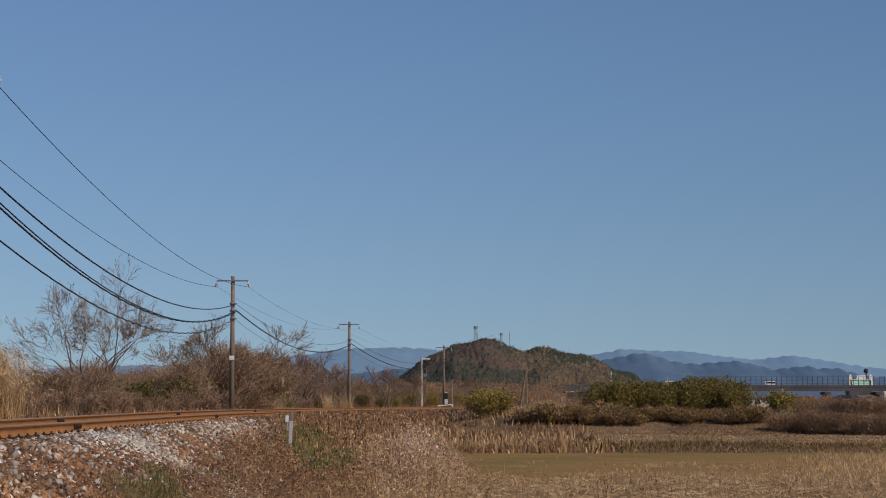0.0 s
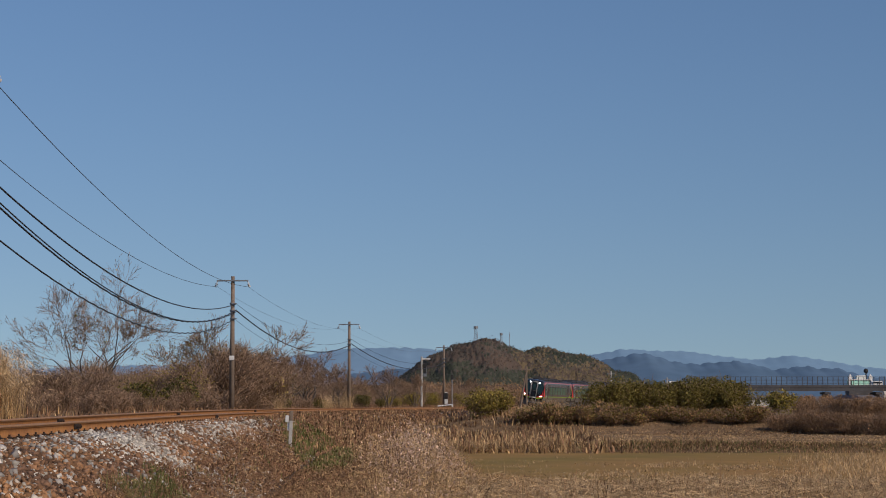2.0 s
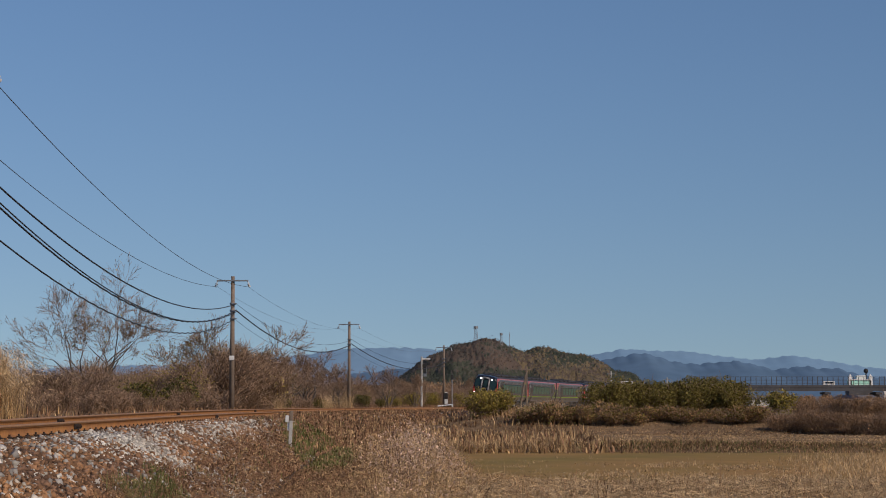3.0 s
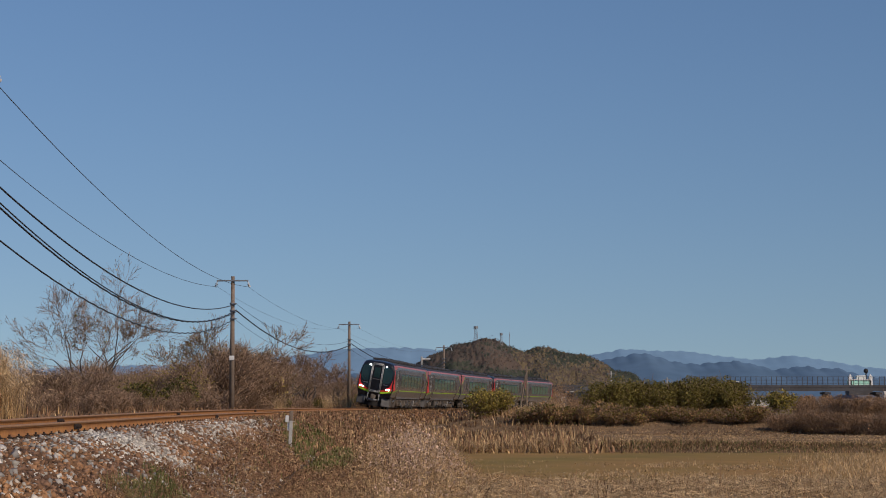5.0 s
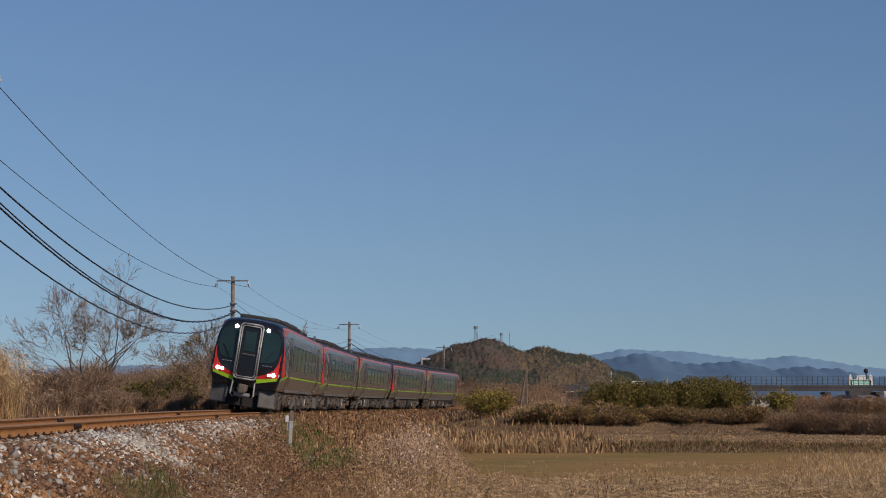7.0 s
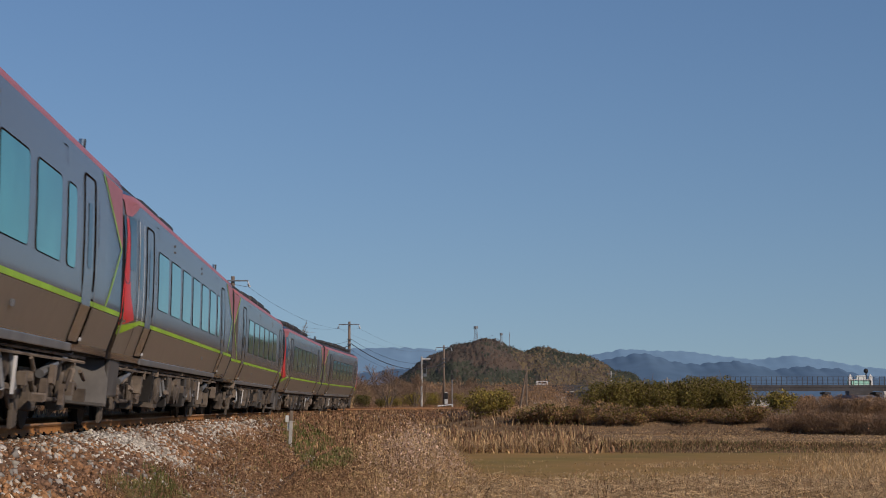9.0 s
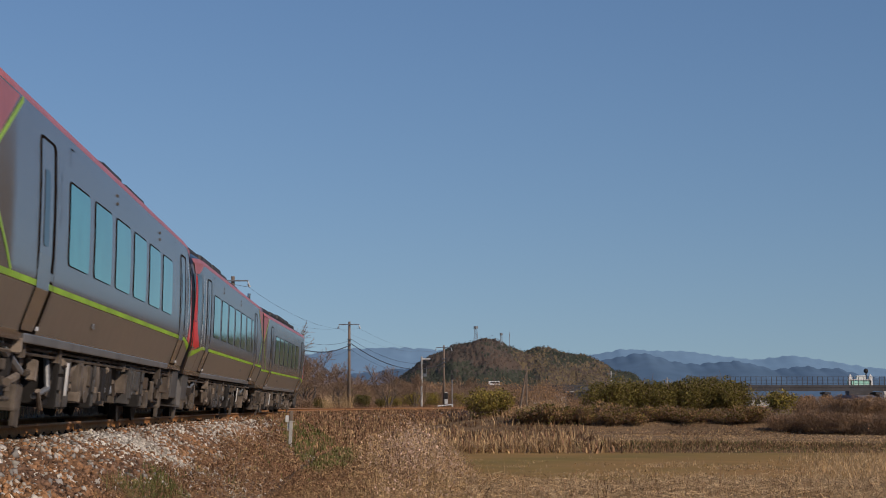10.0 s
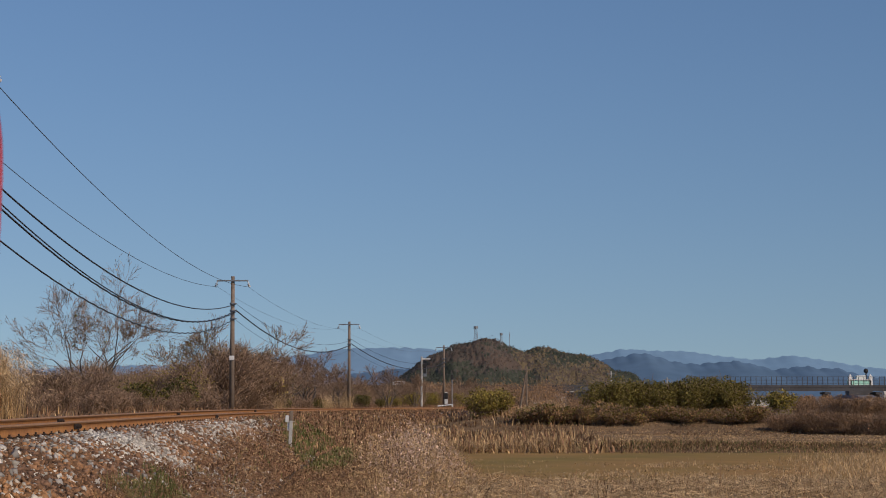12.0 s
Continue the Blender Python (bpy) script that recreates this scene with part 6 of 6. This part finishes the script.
def build_houses():
    rng = random.Random(71)
    for i in range(26):
        c = rng.uniform(0.07, 0.26)
        y = rng.uniform(620, 690)
        w = rng.uniform(5, 9)
        house("house", c * y, y, -0.5, w, rng.uniform(6, 9), rng.uniform(1.8, 3.2), rng.uniform(0.9, 1.4), M_WALL, rng.choice((M_TILE, M_TILE2, M_TILE)), "pale rendered house with a grey tiled roof", rng.uniform(-20, 20))
    for (x, y, w) in ((79, 450, 5), (84.5, 455, 6), (80, 470, 7), (88, 460, 5), (102, 450, 5)):
        house("house", x, y, -0.5, w, 5, 2.3, 0.9, M_WALL, M_TILE, "small white house under the elevated road", 15)
    # long dark sheds at the hill's foot
    for (x, y, w, z) in ((60, 640, 22, -0.5), (72, 720, 26, -0.5), (66, 690, 16, -0.5)):
        house("long_shed", x, y, z, w, 10, 5.4, 1.8, M_DECK, M_TILE, "long low shed with a dark roof")
    # small pale stones and huts up the slope
    for i in range(12):
        x, y = rng.uniform(56, 92), rng.uniform(1085, 1135)
        z = float(hill_z(np.array(x), np.array(y)))
        house("house", x, y, z + 1.5, rng.uniform(3, 6), 4, 2.6, 1.0, M_WALL, M_TILE, "small white house on the hill slope", rng.uniform(-30, 30))
    # white and mint building
    b = tagged(new("mint_building"), "white and mint green building with corner turrets", "building")
    b.matrix_basis = pose(184.2, 790, 0)
    bm = bmesh.new()
    add_box(bm, 0, 0, 9.2, 9.0, 7, 3.8)
    part("wall", bm_mesh("wall", bm, M_MINT), b)
    bm = bmesh.new()
    add_box(bm, 0, 0, 3.4, 10.4, 7.4, 7.8)
    part("ground_storey", bm_mesh("ground_storey", bm, M_DECK), b, "dark grey lower storey")
    for s in (-1, 1):
        bm = bmesh.new()
        add_box(bm, s * 4.5, -2.6, 10.0, 1.5, 1.8, 5.4, bevel=0.15)
        part("turret", bm_mesh("turret", bm, M_WHITE), b, "white corner turret")
        bm = bmesh.new()
        add_tube(bm, (s * 4.5, -2.6, 12.6), (s * 4.5, -2.6, 13.8), 0.8, 0.1, 8)
        part("spire", bm_mesh("spire", bm, M_WHITE), b)
    bm = bmesh.new()
    add_box(bm, 0, -3.55, 11.2, 8.4, 0.3, 0.5)
    add_box(bm, 0.8, 0, 12.0, 4.0, 3.0, 2.4)
    part("parapet", bm_mesh("parapet", bm, M_WHITE), b, "white parapet and roof house")
    wm = box_mesh("window", (0.7, 0.1, 1.5), M_WHITE, 0)
    for i in range(5):
        part("window", wm, b, m=pose(-3.2 + 1.6 * i, -3.58, 8.4))
    bm = bmesh.new()
    add_tube(bm, (3.2, 0, 11), (3.2, 0, 14.5), 0.3, 0.3, 6)
    bmesh.ops.create_icosphere(bm, subdivisions=2, radius=1.1, matrix=pose(3.2, 0, 15.2))
    part("roof_globe", bm_mesh("roof_globe", bm, M_SIGNDARK), b, "dark globe on a post")
    house("white_hall", 196, 780, -0.5, 8, 7, 8.5, 0.6, M_WHITE, M_MINT, "low white hall with a mint roof")


def van(label):
    v = tagged(new("van"), label, "van", "vans on the elevated road")
    bm = bmesh.new()
    add_box(bm, 0, 0, 1.45, 4.6, 1.9, 1.9, bevel=0.3)
    add_box(bm, -1.6, 0, 0.85, 1.7, 1.85, 0.9, bevel=0.2)
    part("body", bm_mesh("body", bm, M_WHITE), v)
    for s in (-1, 1):
        part("side_window", box_mesh("side_window", (3.4, 0.04, 0.6), M_WINDARK, 0.02), v, m=pose(0.2, s * 0.95, 1.85))
        for d in (-1.5, 1.5):
            w = bmesh.new()
            add_tube(w, (d, s * 0.7, 0.34), (d, s * 0.97, 0.34), 0.34, 0.34, 14)
            part("wheel", bm_mesh("wheel", w, M_DARK), v)
    return v


VANS = [(van("white van on the elevated road"), 128.0, -18.7), (van("white van following on the elevated road"), 88.5, -18.7), (van("white van further back on the elevated road"), 207.0, -18.7)]


# ---- lineside furniture ----
def build_lineside():
    # distance post by the ballast foot
    p = tagged(new("distance_post"), "weathered white concrete distance post beside the ballast", "marker post")
    x, y = -4.62, 54.0
    z = placed_z(x, y)
    p.matrix_basis = pose(x, y, z + 0.22, 0, 2, 0)
    bm = bmesh.new()
    add_box(bm, 0, 0, 0.42, 0.10, 0.10, 0.9, bevel=0.012)
    part("shaft", bm_mesh("shaft", bm, M_CONC), p)
    bm = bmesh.new()
    add_box(bm, 0, 0, 1.02, 0.11, 0.11, 0.3, bevel=0.02)
    part("cap", bm_mesh("cap", bm, M_POLE), p, "brown-stained cap")
    bm = bmesh.new()
    add_box(bm, -0.12, 0.02, 0.92, 0.11, 0.10, 0.2, bevel=0.015)
    add_box(bm, -0.08, 0.02, 0.72, 0.05, 0.05, 0.3)
    part("side_block", bm_mesh("side_block", bm, M_WHITE), p, "small white block")
    # signal post with lamp bracket
    s = tagged(new("signal_post"), "grey signal post with a dark round lamp hood", "signal post")
    x, y = -2.3, 192.0
    s.matrix_basis = pose(x, y, placed_z(x, y))
    bm = bmesh.new()
    add_tube(bm, (0, 0, -0.3), (0, 0, 5.5), 0.13, 0.10, 10)
    part("shaft", bm_mesh("shaft", bm, M_CONC), s)
    bm = bmesh.new()
    add_box(bm, 0.45, 0, 5.25, 0.95, 0.1, 0.12)
    part("arm", bm_mesh("arm", bm, M_WHITE), s, "white bracket arm")
    bm = bmesh.new()
    add_tube(bm, (0.33, 0, 4.55), (0.33, -0.12, 4.55), 0.24, 0.24, 18)
    add_box(bm, 0.33, 0, 4.1, 0.30, 0.15, 0.8)
    part("lamp_hood", bm_mesh("lamp_hood", bm, M_SIGNDARK), s, "dark round lamp hood")
    bm = bmesh.new()
    add_box(bm, 0.36, 0.05, 3.9, 0.34, 0.10, 1.1)
    part("backing", bm_mesh("backing", bm, M_STEEL), s)
    # box on the third pole
    bx = tagged(new("relay_box"), "small black and white relay box beside a pole", "relay box")
    bx.matrix_basis = pose(0.35, 200.7, 0.3)
    part("case", box_mesh("case", (0.35, 0.3, 1.3), M_WHITE, 0.03), bx, m=pose(0, 0, 0.65))
    part("cover", box_mesh("cover", (0.38, 0.1, 0.7), M_SIGNDARK, 0.03), bx, "black cover", pose(0, -0.16, 0.9))
    # thin guide post with stays
    g = tagged(new("stay_post"), "thin steel post with white stays beside the track", "post")
    x, y = 0.95, 187.0
    g.matrix_basis = pose(x, y, placed_z(x, y))
    z0 = placed_z(x, y)
    bm = bmesh.new()
    add_tube(bm, (0, 0, -0.2), (0, 0, 3.3 - z0), 0.05, 0.05, 8)
    part("shaft", bm_mesh("shaft", bm, M_STEEL), g)
    bm = bmesh.new()
    add_box(bm, 0, 0, 3.1 - z0, 0.3, 0.12, 0.5, bevel=0.03)
    part("head", bm_mesh("head", bm, M_SIGNDARK), g)
    bm = bmesh.new()
    add_tube(bm, (0, 0, 0.9), (-1.5, 0, 0.75), 0.06, 0.06, 6)
    add_tube(bm, (0, 0, 0.9), (0.15, 0, 0.0), 0.08, 0.08, 6)
    part("stay", bm_mesh("stay", bm, M_WHITE), g, "white stay bars")
    # braced pole further off
    q = tagged(new("braced_pole"), "brown wooden pole with a leaning strut", "utility pole")
    x, y = 9.6, 205.0
    q.matrix_basis = pose(x, y, placed_z(x, y))
    bm = bmesh.new()
    add_tube(bm, (0, 0, -0.3), (0, 0, 6.1), 0.13, 0.10, 10)
    part("shaft", bm_mesh("shaft", bm, M_POLE), q)
    bm = bmesh.new()
    add_tube(bm, (-1.0, 0, -0.3), (-0.1, 0, 5.2), 0.13, 0.10, 10)
    part("strut", bm_mesh("strut", bm, M_POLE), q, "leaning wooden strut")
    bm = bmesh.new()
    add_box(bm, 0, -0.1, 5.8, 1.3, 0.1, 0.12)
    for sx in (-0.6, 0.6):
        add_tube(bm, (sx, -0.1, 5.8), (sx, -0.1, 6.1), 0.05, 0.03, 6)
    part("crossarm", bm_mesh("crossarm", bm, M_POLE), q)
    for (x, y, h) in ((33.0, 350.0, 7.0), (49.0, 390.0, 6.4)):
        d = tagged(new("distant_pole"), "slim grey pole beyond the terrace", "utility pole", "distant poles")
        d.matrix_basis = pose(x, y, placed_z(x, y))
        bm = bmesh.new()
        add_tube(bm, (0, 0, -0.3), (0, 0, h), 0.17, 0.13, 8)
        part("shaft", bm_mesh("shaft", bm, M_CONC), d)
        bm = bmesh.new()
        add_box(bm, 0, 0, h - 0.5, 1.6, 0.12, 0.12)
        part("crossarm", bm_mesh("crossarm", bm, M_STEEL), d)


build_hill()
build_unseen_side_ridge()
build_ranges()
build_road()
build_houses()
build_lineside()


def van_rows(x0, speed):
    return [(k * 1.0, pose(x0 + speed * k, 698.0, 7.02)) for k in range(13)]


def motions():
    train_motions()
    for v, x0, speed in VANS:
        walk(v, van_rows(x0, speed))


motions()
